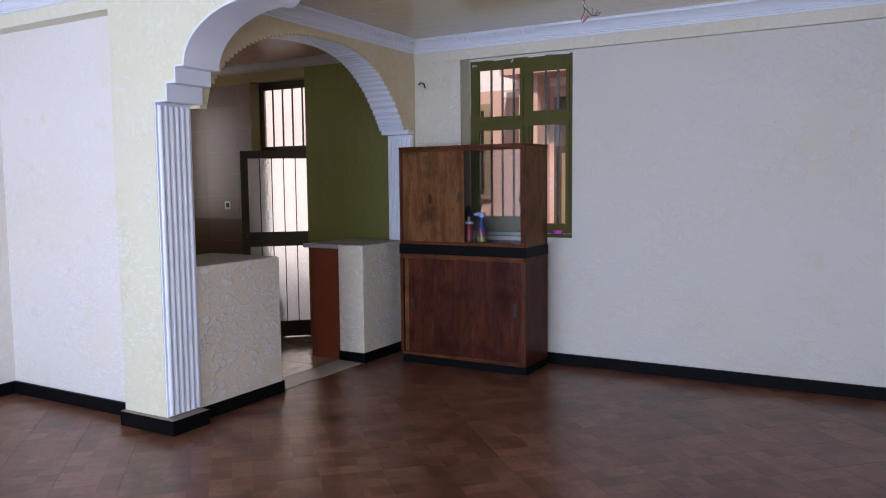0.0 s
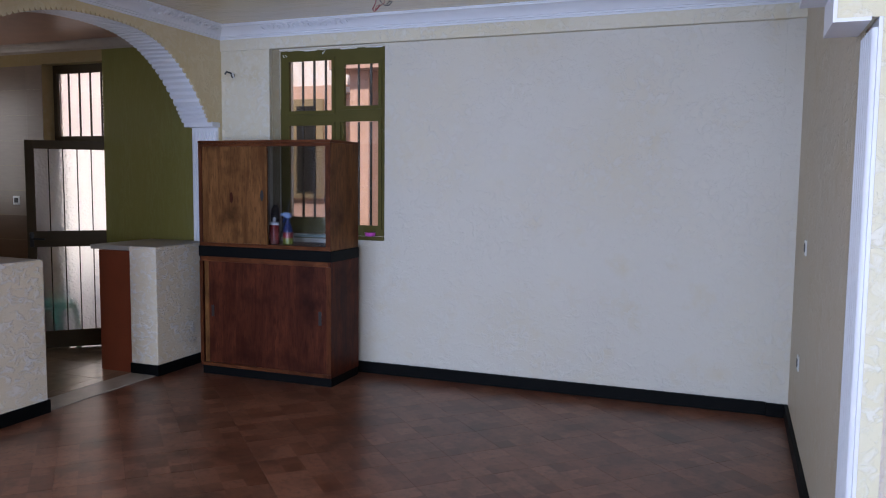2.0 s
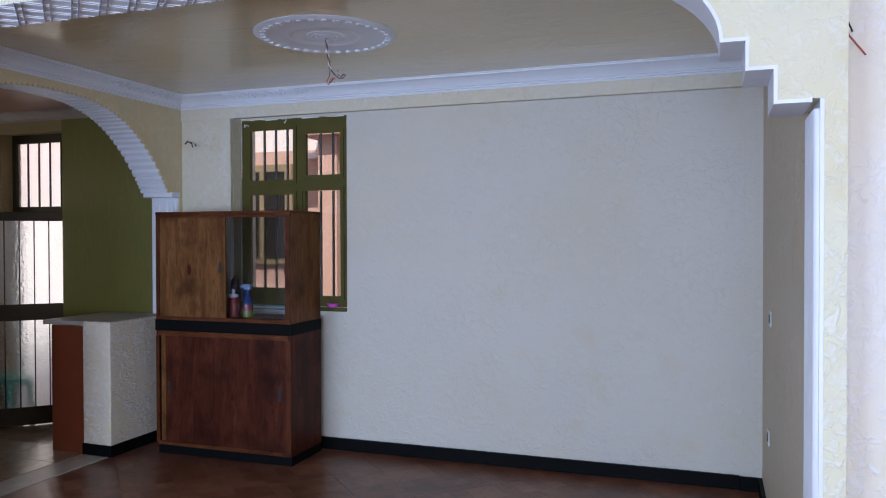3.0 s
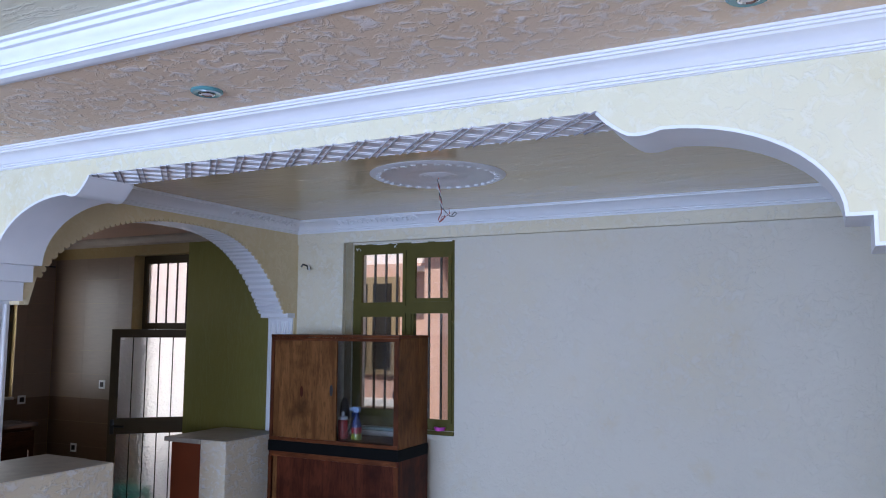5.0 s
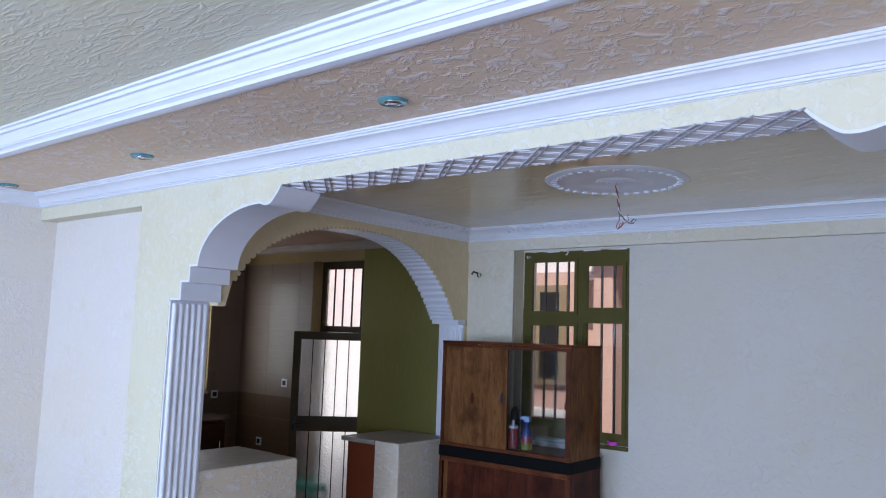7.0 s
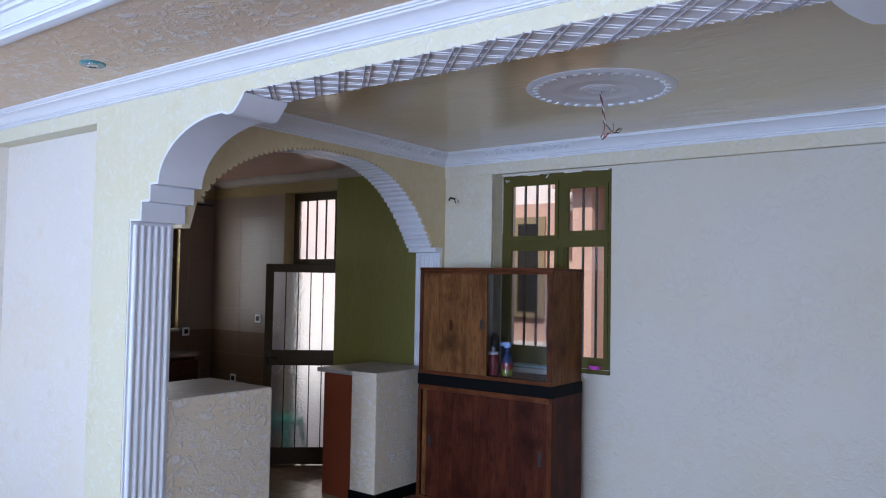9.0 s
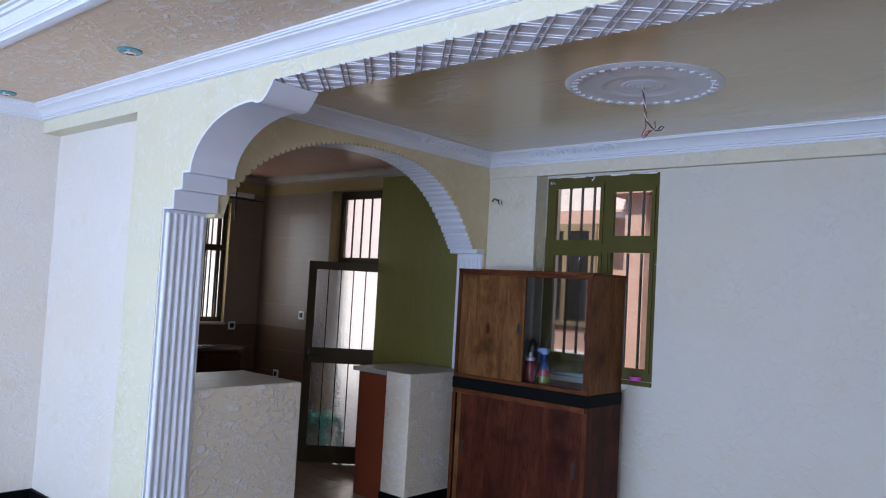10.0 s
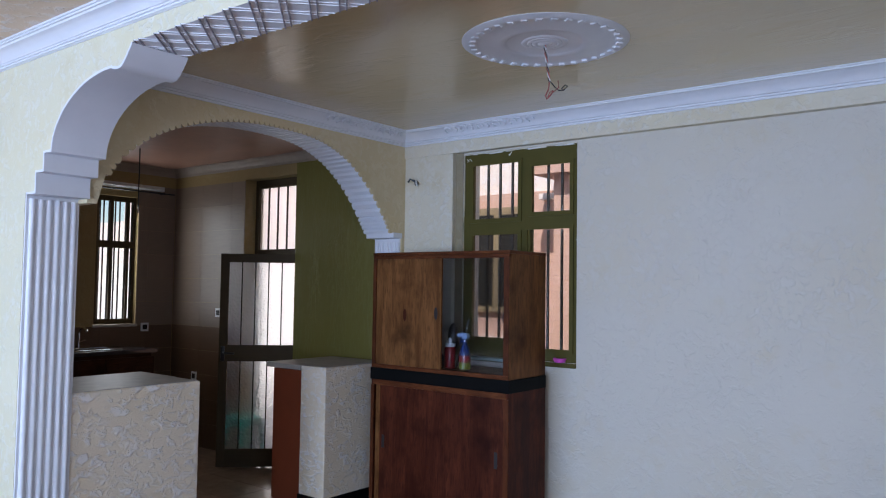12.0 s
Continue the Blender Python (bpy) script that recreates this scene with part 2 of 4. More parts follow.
M_PINKWALL = plaster("salmon_exterior_plaster", (0.60, 0.375, 0.30), 0.4, 9.0, rough=0.8)
M_BEIGE = paint("beige_window_paint", (0.30, 0.22, 0.13), 0.5)
M_PINKPALE = plaster("pale_pink_exterior_plaster", (0.85, 0.73, 0.69), 0.4, 9.0, rough=0.8)
M_PALEWALL = plaster("pale_exterior_plaster", (0.82, 0.79, 0.76), 0.4, 9.0, rough=0.8)
M_GROUND = plaster("concrete_yard", (0.50, 0.46, 0.42), 0.5, 6.0, rough=0.9)
M_KCOUNTER = wood("kitchen_counter_wood", (0.035, 0.012, 0.006), (0.08, 0.03, 0.014), "y")
# teal paled so the sill board's colour holds the daylight on it
M_SILL = paint("daylit_teal_paint", (0.30, 0.40, 0.37), 0.4)
M_GRANITE = glaze("dark_counter_stone", (0.06, 0.05, 0.05), 0.15)

# ---- mesh helpers ----


def bx(bm, x0, x1, y0, y1, z0, z1, bevel=0.0):
    m = Matrix.Translation(((x0 + x1) / 2, (y0 + y1) / 2, (z0 + z1) / 2)) @ Matrix.Diagonal((abs(x1 - x0), abs(y1 - y0), abs(z1 - z0), 1))
    vs = bmesh.ops.create_cube(bm, size=1, matrix=m)["verts"]
    if bevel:
        es = list({e for v in vs for e in v.link_edges})
        bmesh.ops.bevel(bm, geom=es, offset=bevel, segments=2, profile=0.5, affect="EDGES")
    return bm


def box(x0, x1, y0, y1, z0, z1, bevel=0.0):
    return bx(bmesh.new(), x0, x1, y0, y1, z0, z1, bevel)


def prism(bm, pts, axis, a, b):
    """A closed outline of (u, v) pairs drawn along an axis from a to b: y takes (x, z), x takes (y, z), z takes (x, y)."""
    def at(p, s):
        return {"y": (p[0], s, p[1]), "x": (s, p[0], p[1]), "z": (p[0], p[1], s)}[axis]
    lo = [bm.verts.new(at(p, a)) for p in pts]
    hi = [bm.verts.new(at(p, b)) for p in pts]
    n = len(pts)
    fs = [bm.faces.new(lo), bm.faces.new(hi[::-1])]
    fs += [bm.faces.new((lo[i], hi[i], hi[(i + 1) % n], lo[(i + 1) % n])) for i in range(n)]
    bmesh.ops.recalc_face_normals(bm, faces=fs)
    return bm


def lathe(bm, profile, centre, segs=24):
    """(radius, height) pairs turned about an upright axis."""
    rings = []
    for r, z in profile:
        rings.append([bm.verts.new((centre[0] + r * math.cos(2 * math.pi * i / segs), centre[1] + r * math.sin(2 * math.pi * i / segs), centre[2] + z)) for i in range(segs)])
    fs = []
    for a, b in zip(rings, rings[1:]):
        fs += [bm.faces.new((a[i], a[(i + 1) % segs], b[(i + 1) % segs], b[i])) for i in range(segs)]
    fs += [bm.faces.new(rings[0][::-1]), bm.faces.new(rings[-1])]
    bmesh.ops.recalc_face_normals(bm, faces=fs)
    return bm


def tube(bm, pts, r, segs=8):
    """A round rod through the points."""
    pts = [Vector(p) for p in pts]
    rings = []
    for i, p in enumerate(pts):
        d = (pts[min(i + 1, len(pts) - 1)] - pts[max(i - 1, 0)]).normalized()
        u = d.orthogonal().normalized() if abs(d.z) < 0.9 else Vector((1, 0, 0)).cross(d).normalized()
        w = d.cross(u)
        rings.append([bm.verts.new(p + r * (math.cos(2 * math.pi * k / segs) * u + math.sin(2 * math.pi * k / segs) * w)) for k in range(segs)])
    fs = []
    for a, b in zip(rings, rings[1:]):
        fs += [bm.faces.new((a[k], a[(k + 1) % segs], b[(k + 1) % segs], b[k])) for k in range(segs)]
    fs += [bm.faces.new(rings[0][::-1]), bm.faces.new(rings[-1])]
    bmesh.ops.recalc_face_normals(bm, faces=fs)
    return bm


def mesh_of(name, bm, material, smooth=False):
    me = bpy.data.meshes.new(name)
    bm.to_mesh(me)
    bm.free()
    me.materials.append(material)
    if smooth:
        me.polygons.foreach_set("use_smooth", [True] * len(me.polygons))
        me.set_sharp_from_angle(angle=radians(35))
    return me


def part(name, bm, material, parent=None, label="", smooth=False):
    ob = new(name, mesh_of(name, bm, material, smooth))
    ob.parent = parent
    if label:
        ob["label"] = label
    return ob


def setting(name, bm, material, label, category, smooth=False):
    return tagged(part(name, bm, material, None, "", smooth), label, category, kind="structure")


def thing(name, label, category, place=(0, 0, 0), group=""):
    ob = new(name)
    ob.location = place
    ob.empty_display_size = 0.1
    return tagged(ob, label, category, group)


def piece(name, me, parent, m):
    ob = bpy.data.objects.new(name, me)
    scene.collection.objects.link(ob)
    ob.parent = parent
    ob.matrix_basis = m
    return ob


# ---- ground and sky side ----
g = bmesh.new()
bmesh.ops.create_grid(g, x_segments=8, y_segments=8, size=300, matrix=Matrix.Translation((0, 0, -0.16)))
setting("ground", g, M_GROUND, "bare grey concrete yard around the house", "ground")

# ---- floors ----
setting("floor", box(-6.0, 3.3, -3.1, 6.84, -0.14, -0.0025), M_GROUT, "brown tiled floor laid on the diagonal with thin pale joints", "floor")
floor = bpy.data.objects["floor"]
setting("kitchen_floor", box(-7.27, -4.165, 4.0, 6.84, -0.13, -0.0045), M_KGROUT, "glossy beige ceramic kitchen floor tiles", "floor")
kitchen_floor = bpy.data.objects["kitchen_floor"]
setting("threshold", box(-4.16, -3.9, 4.755, 5.838, -0.004, 0.006, 0.002), M_SILLSTONE, "pale stone strip between kitchen and dining floors", "threshold")

# ---- walls ----
w = bmesh.new()
for x0, x1, z0, z1 in ((-6.15, -4.7, 0, 3.2), (-2.1, -0.5, 0, 3.2), (1.7, 3.3, 0, 3.2), (-4.7, -2.1, 0, 0.65), (-4.7, -2.1, 2.35, 3.2), (-0.5, 1.7, 0, 0.65), (-0.5, 1.7, 2.35, 3.2)):
    bx(w, x0, x1, -3.1, -2.95, z0, z1)
setting("wall_south", w, M_RECESS, "plain cream wall with two wide window openings", "wall")
w = bmesh.new()
for y0, y1, z0, z1 in ((-2.95, -0.8, 0, 3.2), (1.6, 3.75, 0, 3.2), (-0.8, 1.6, 0, 0.65), (-0.8, 1.6, 2.35, 3.2)):
    bx(w, 3.15, 3.3, y0, y1, z0, z1)
setting("wall_east", w, M_RECESS, "plain cream wall with a wide window opening", "wall")
setting("wall_west", box(WWX - 0.15, WWX, -2.95, 3.76, 0, 3.2), M_RECESS, "cream textured plaster wall of the living room", "wall")
setting("wall_recess_west", box(WWX - 0.15, -4.285, 3.76, BY, 0, 2.787), M_RECESS, "pale cream rough plaster wall panel, slightly recessed", "wall")
setting("wall_recess_east", box(1.02, 3.3, 3.76, BY, 0, 2.787), M_RECESS, "pale cream rough plaster wall panel, slightly recessed", "wall")


def mirror_x(x):
    return -2.945 - x


# opening outline of the great arch: left half from the column top to the flat soffit
def corbel(curl):
    pts = [(-3.865, 2.168), (-3.766, 2.168), (-3.766, 2.278), (-3.683, 2.278), (-3.683, 2.374), (-3.605, 2.374)]
    for i in range(1, 15):            # quarter arc up to the crown
        a = math.pi / 2 * i / 14
        pts.append((-3.605 + 0.575 * (1 - math.cos(a)), 2.374 + 0.342 * math.sin(a) ** 1.08))
    for i in range(1, 11):            # small reverse curl up to the soffit
        s = i / 10
        pts.append((-3.03 + curl * s, 2.716 - 0.014 * math.sin(math.pi * min(1, s * 1.5)) + (0.081 * ((s - 0.5) / 0.5) ** 1.6 if s > 0.5 else 0)))
    return pts


CORB = corbel(0.17)
CORB_EAST = [(mirror_x(x), z) for x, z in reversed(corbel(0.225))]
outline = CORB + CORB_EAST
# beam over the whole width, cut by the outline
b = prism(bmesh.new(), [(WWX - 0.15, 3.05), (WWX - 0.15, 2.787), (-4.29, 2.787), (-4.29, 2.168)] + outline + [(1.02, 2.168), (1.02, 2.787), (3.3, 2.787), (3.3, 3.05)], "y", FY, BY)
setting("beam", b, M_BEAM, "cream plastered beam with curved corbelled ends between living and dining space", "beam")


def strip(bm, pts, axis, a, b, th):
    """A thin mitred lining under an outline."""
    P = [Vector(p) for p in pts]
    off = []
    for i, p in enumerate(P):
        d0 = (p - P[i - 1]).normalized() if i else (P[1] - p).normalized()
        d1 = (P[i + 1] - p).normalized() if i < len(P) - 1 else d0
        n0, n1 = Vector((d0.y, -d0.x)), Vector((d1.y, -d1.x))
        off.append(p + (n0 + n1) / (1 + n0.dot(n1)) * th)
    def at(p, s):
        return (p.x, s, p.y) if axis == "y" else (s, p.x, p.y)
    rows = [[bm.verts.new(at(p, s)) for p in ring] for ring in (P, off) for s in (a, b)]
    fs = []
    for k in range(len(P) - 1):
        for r0, r1 in ((0, 1), (1, 3), (3, 2), (2, 0)):
            fs.append(bm.faces.new((rows[r0][k], rows[r1][k], rows[r1][k + 1], rows[r0][k + 1])))
    for k in (0, -1):
        fs.append(bm.faces.new((rows[0][k], rows[1][k], rows[3][k], rows[2][k])))
    bmesh.ops.recalc_face_normals(bm, faces=fs)
    return bm


beam = bpy.data.objects["beam"]
lin = strip(bmesh.new(), CORB, "y", FY - 0.004, BY + 0.004, 0.012)
part("corbel_lining", lin, M_TRIM, beam, "smooth white painted corbel underside", True)
lin = strip(bmesh.new(), CORB_EAST, "y", FY - 0.004, BY + 0.004, 0.012)
part("corbel_lining", lin, M_TRIM, beam, "smooth white painted corbel underside", True)

# lattice panel under the beam: double diagonal ribs both ways
x0, x1 = -2.863, -0.137
part("lattice_panel", box(x0, x1, FY + 0.002, BY - 0.002, 2.7965, 2.8005), M_LATTICE, beam, "white moulded lattice panel")


def lattice_rib(bm, xs, sign, hw=0.008, deep=0.012):
    """One raised rib at 45 degrees across the panel, clipped to its ends."""
    y0, y1 = FY - 0.012, BY
    a, bb = Vector((xs, y0, 0)), Vector((xs + sign * (y1 - y0), y1, 0))
    for p, q in ((a, bb), (bb, a)):
        for lim, side in ((x0, 1), (x1, -1)):
            if (p.x - lim) * side < 0:
                f = (lim - p.x) / (q.x - p.x)
                p.xy = (p + (q - p) * f).xy
    if (bb - a).length < 0.02 or (a.x < x0 - 1e-4) or (a.x > x1 + 1e-4):
        return
    d = (bb - a).normalized()
    n = Vector((-d.y, d.x, 0))
    prof = [(-hw, 2.7975), (-hw * 0.6, 2.7965 - deep), (hw * 0.6, 2.7965 - deep), (hw, 2.7975)]
    va = [bm.verts.new((a + n * u).to_3d().xy.to_3d() + Vector((0, 0, z))) for u, z in prof]
    vb = [bm.verts.new((bb + n * u).to_3d().xy.to_3d() + Vector((0, 0, z))) for u, z in prof]
    fs = [bm.faces.new(va), bm.faces.new(vb[::-1])] + [bm.faces.new((va[i], vb[i], vb[(i + 1) % 4], va[(i + 1) % 4])) for i in range(4)]
    bmesh.ops.recalc_face_normals(bm, faces=fs)


for sign in (1, -1):
    for k in range(-3, 22):
        for off in (-0.02, 0.02):
            r = bmesh.new()
            xs = x0 + 0.06 + k * 0.165 + off
            try:
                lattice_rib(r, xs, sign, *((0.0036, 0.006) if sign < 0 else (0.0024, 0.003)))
            except ZeroDivisionError:
                pass
            if len(r.verts):
                # the stronger diagonal set takes the grey that stands for rib shadow
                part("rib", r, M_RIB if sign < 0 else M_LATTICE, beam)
            else:
                r.free()


def fluted_panel(bm, u0, u1, face, out, z0, z1, axis, n=6, depth=0.012):
    """A white pilaster face with raised rounded reeds; axis x: the face looks along x, u is y."""
    def bar(ua, ub, da, db, za, zb, bev=0.0):
        if axis == "x":
            return bx(bm, min(face + out * da, face + out * db), max(face + out * da, face + out * db), ua, ub, za, zb, bev)
        return bx(bm, ua, ub, min(face + out * da, face + out * db), max(face + out * da, face + out * db), za, zb, bev)
    bar(u0, u1, 0.0, 0.012, z0, z1)
    pitch = (u1 - u0) / (n + 0.4)
    for i in range(n):
        c = u0 + pitch * (i + 0.7)
        pts = []
        hw = pitch * 0.37
        for j in range(9):
            a = math.pi * j / 8
            pts.append((c - hw * math.cos(a), (0.012 + depth * 1.5 * math.sin(a))))
        if axis == "x":
            prism(bm, [(face + out * d, u) for u, d in pts], "z", z0 + 0.01, z1 - 0.03)
        else:
            prism(bm, [(u, face + out * d) for u, d in pts], "z", z0 + 0.01, z1 - 0.03)
    return bm


def column(name, xa, xb, inner, out):
    """A square column with a reeded white inner face on a black plinth."""
    col = setting(name, box(xa, xb, FY, BY, 0.0, 2.168), M_BEAM, "cream plastered column with a white reeded inner face", "column")
    part("reeded_panel", fluted_panel(bmesh.new(), FY + 0.004, BY + 0.006, inner, out, 0.1, 2.168, "x"), M_TRIM, col, "white reeded pilaster panel", True)
    pl = bmesh.new()
    lo, hi = sorted((inner + out * 0.11, (xa if out > 0 else xb) - out * 0.008))
    bx(pl, lo, hi, FY - 0.041, BY - 0.011, 0, 0.098, 0.004)
    part("plinth", pl, M_BLACK, col, "black tiled plinth")
    part("plinth_top", box(lo + 0.004, hi - 0.004, FY - 0.037, BY - 0.015, 0.098, 0.101), M_STONE, col)
    return col


column("column_west", -4.29, -3.885, -3.885, 1)
column("column_east", 0.955, 1.02, 0.955, -1)


# arch wall between dining and kitchen
def arch_pts(n=46):
    pts = []
    for i in range(n + 1):
        u = -1 + 2 * i / n
        z = 2.135 + 0.688 * (math.sqrt(max(0, 1 - u * u)) if u < 0 else (1 - u ** 3))
        pts.append((5.22 + 1.247 * u, z))
    return pts


ARCH = arch_pts()
AB = -4.06
a = prism(bmesh.new(), [(BY, 3.05), (BY, 2.135)] + ARCH + [(6.575, 2.135), (6.575, 0), (KY, 0), (KY, 3.05)], "x", AB, AX)
setting("wall_arch", a, M_ARCHW, "ochre cream wall with a wide arched opening to the kitchen", "wall")
wall_arch = bpy.data.objects["wall_arch"]
# ribbed white lining: one reed after another round the arch
fine = arch_pts(58)
ends = bmesh.new()
for (ya, za), (yb, zb) in zip(fine[1:], fine[2:]):
    d = Vector((yb - ya, zb - za))
    if d.length < 1e-4:
        continue
    n = Vector((d.y, -d.x)).normalized()
    k = max(1, round(d.length / 0.05))
    for j in range(k):
        p = Vector((ya, za)) + d * (j / k)
        q = Vector((ya, za)) + d * ((j + 1) / k)
        r = bmesh.new()
        m1 = (p + q) / 2
        prism(r, [p, q, q + n * 0.008, (q + m1) / 2 + n * 0.03, (p + m1) / 2 + n * 0.03, p + n * 0.008], "x", AB - 0.012, AX - 0.0165)
        part("reed", r, M_TRIM, wall_arch)
        prism(ends, [p, q, q + n * 0.012, (q + m1) / 2 + n * 0.034, (p + m1) / 2 + n * 0.034, p + n * 0.012], "x", AX - 0.016, AX - 0.001)
part("reed_ends", ends, M_ARCHW, wall_arch, "ochre plastered scalloped edge of the arch")
part("pilaster_panel", fluted_panel(bmesh.new(), AB - 0.004, AX - 0.01, 6.575, -1, 0.0, 2.09, "y", 9, 0.006), M_TRIM, wall_arch, "white reeded pilaster panel", True)
part("pilaster_cap", box(AB - 0.012, AX + 0.012, 6.462, 6.572, 2.091, 2.134, 0.004), M_TRIM, wall_arch)

# dining back wall with the window opening
WX0, WX1, WZ0, WZ1 = -3.205, -2.2, 1.168, 2.745
w = bmesh.new()
bx(w, AX, WX0, WALL_Y, 6.88, 0, 3.05)
bx(w, WX0, WX1, WALL_Y, 6.88, 0, WZ0)
bx(w, WX0, WX1, WALL_Y, 6.88, WZ1, 3.05)
bx(w, WX1, 1.3, WALL_Y, 6.88, 0, 3.05)
setting("wall_north", w, M_BACK, "smooth off-white plaster wall of the dining room", "wall")
w = bmesh.new()
bx(w, -4.0, 1.2, LIP_Y, WALL_Y, 2.757, 3.05)
setting("wall_beam_strip", w, M_PIER, "shallow cream beam standing proud above the back wall", "beam")
setting("pier", box(AX, -3.28, LIP_Y + 0.014, WALL_Y, 0, 2.757), M_PIER, "shallow cream plaster pier beside the window", "pier")
# flat strip coloured as the shaded reveal between pier and window
setting("jamb_patch", box(-3.28, WX0 - 0.002, WALL_Y - 0.004, WALL_Y, WZ0, 2.757), M_REVEAL_SHADE, "darker tan strip standing for the shaded reveal between pier and window", "jamb")
setting("corner_pier", box(0.822, EX, WALL_Y - 0.02, WALL_Y, 0, 2.757), M_BACK, "narrow cream plaster pier in the corner", "pier")
setting("wall_dining_east", box(EX, 1.3, BY, WALL_Y, 0, 3.05), M_TAN, "tan plaster wall of the dining room with two sockets", "wall")

# kitchen walls
KW = -7.12
KX0, KX1, KZ1 = -5.90, -5.14, 2.745   # door opening
w = bmesh.new()
bx(w, KW - 0.15, KX0, KY, 6.84, 0, 3.05)
bx(w, KX0, KX1, KY, 6.84, KZ1, 3.05)
setting("wall_kitchen_north", w, M_KTRIM, "kitchen wall with tiles below an ochre band", "wall")
setting("wall_kitchen_green", box(KX1, AB, KY, 6.84, 0, 3.05), M_GREEN, "olive green rough plaster wall beside the kitchen door", "wall")
w = bmesh.new()
YW0, YW1, ZW0, ZW1 = 5.73, 6.18, 1.27, 2.59
bx(w, KW - 0.15, KW, 4.0, YW0, 0, 3.05)
bx(w, KW - 0.15, KW, YW1, KY, 0, 3.05)
bx(w, KW - 0.15, KW, YW0, YW1, 0, ZW0)
bx(w, KW - 0.15, KW, YW0, YW1, ZW1, 3.05)
setting("wall_kitchen_west", w, M_KTRIM, "kitchen wall with a barred window above the sink", "wall")
setting("wall_kitchen_south", box(KW - 0.15, WWX - 0.15, 3.85, 4.0, 0, 3.05), M_TAN, "plain kitchen wall", "wall")

# ceilings
TX0, TX1, TY0, TY1 = -4.9, -0.49, -1.8, 2.69
c = bmesh.new()
bx(c, -6.15, TX0 - 0.12, -3.1, FY, LCZ, 3.3)
bx(c, TX1 + 0.12, 3.3, -3.1, FY, LCZ, 3.3)
bx(c, TX0 - 0.12, TX1 + 0.12, TY1 + 0.12, FY, LCZ, 3.3)
bx(c, TX0 - 0.12, TX1 + 0.12, -3.1, TY0 - 0.12, LCZ, 3.3)
setting("ceiling", c, M_LCEIL, "pink-beige rough plaster ceiling border of the living room", "ceiling")
setting("ceiling_tray", box(TX0 - 0.12, TX1 + 0.12, TY0 - 0.12, TY1 + 0.12, 3.1, 3.3), M_TRAY, "pale green plaster ceiling panel inside the tray", "ceiling")
setting("ceiling_dining", box(AX, 1.3, BY, 6.85, DCZ, 3.2), M_DCEIL, "olive beige satin dining room ceiling", "ceiling")
setting("ceiling_kitchen", box(-7.3, AB, BY, 6.84, KCZ, 3.2), M_KCEIL, "reddish brown painted kitchen ceiling", "ceiling")
# unseen slab, drawn out far past the walls to keep sun from the rooms
r = bmesh.new()
bx(r, -8.1, 5.0, -4.8, 7.3, 3.31, 3.45)
setting("roof", r, M_PALEWALL, "unseen flat roof slab with a deep overhang added to block the sun", "roof")


# mouldings: profile of (away from the wall, below the ceiling)
def cornice(name, corners, zc, size, drop, side=1, label="white moulded plaster cornice with fine fillets", material=None, plain_cove=None):
    """A moulding along straight runs; corners are (x, y) in order with the room to the side."""
    prof = plain_cove or [(0, 0), (1.0, 0), (1.0, 0.10), (0.93, 0.12), (0.93, 0.20), (0.86, 0.22), (0.82, 0.30), (0.70, 0.36), (0.55, 0.46), (0.42, 0.58), (0.34, 0.70), (0.30, 0.76), (0.24, 0.78), (0.24, 0.86), (0.16, 0.88), (0.16, 0.96), (0.08, 0.98), (0.08, 1.0), (0, 1.0)]
    P = [Vector(p) for p in corners]
    nn = len(P)
    closed = P[0] == P[-1]
    dirs = [(q - p).normalized() for p, q in zip(P, P[1:])]
    bm = bmesh.new()
    rings = []
    for i in range(nn):
        d0 = dirs[i - 1] if i > 0 else (dirs[-1] if closed else dirs[0])
        d1 = dirs[i] if i < nn - 1 else (dirs[0] if closed else dirs[-1])
        n0, n1 = Vector((-d0.y, d0.x)) * side, Vector((-d1.y, d1.x)) * side
        off = (n0 + n1) / (1 + n0.dot(n1))
        rings.append([bm.verts.new((P[i].x + off.x * u * size, P[i].y + off.y * u * size, zc - v * drop)) for u, v in prof])
    m = len(prof)
    fs = []
    for ra, rb in zip(rings, rings[1:]):
        fs += [bm.faces.new((ra[k], rb[k], rb[(k + 1) % m], ra[(k + 1) % m])) for k in range(m)]
    if not closed:
        fs += [bm.faces.new(rings[0]), bm.faces.new(rings[-1][::-1])]
    bmesh.ops.recalc_face_normals(bm, faces=fs)
    return setting(name, bm, material or M_TRIM, label, "cornice", True)


cornice("cornice_living", [(3.15, FY), (WWX, FY), (WWX, -2.95)], LCZ - 0.001, 0.12, 0.102)
cornice("cornice_dining", [(AX, BY), (AX, LIP_Y), (EX, LIP_Y), (EX, BY)], DCZ - 0.001, 0.11, 0.115, -1, plain_cove=[(0, 0), (1.0, 0), (1.0, 0.08), (0.94, 0.10), (0.93, 0.17), (0.86, 0.19), (0.78, 0.26), (0.62, 0.36), (0.48, 0.48), (0.37, 0.61), (0.30, 0.74), (0.20, 0.76), (0.20, 0.86), (0.09, 0.88), (0.09, 1.0), (0, 1.0)])
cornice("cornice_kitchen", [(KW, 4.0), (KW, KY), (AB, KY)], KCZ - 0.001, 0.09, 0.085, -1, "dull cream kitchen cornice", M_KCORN)


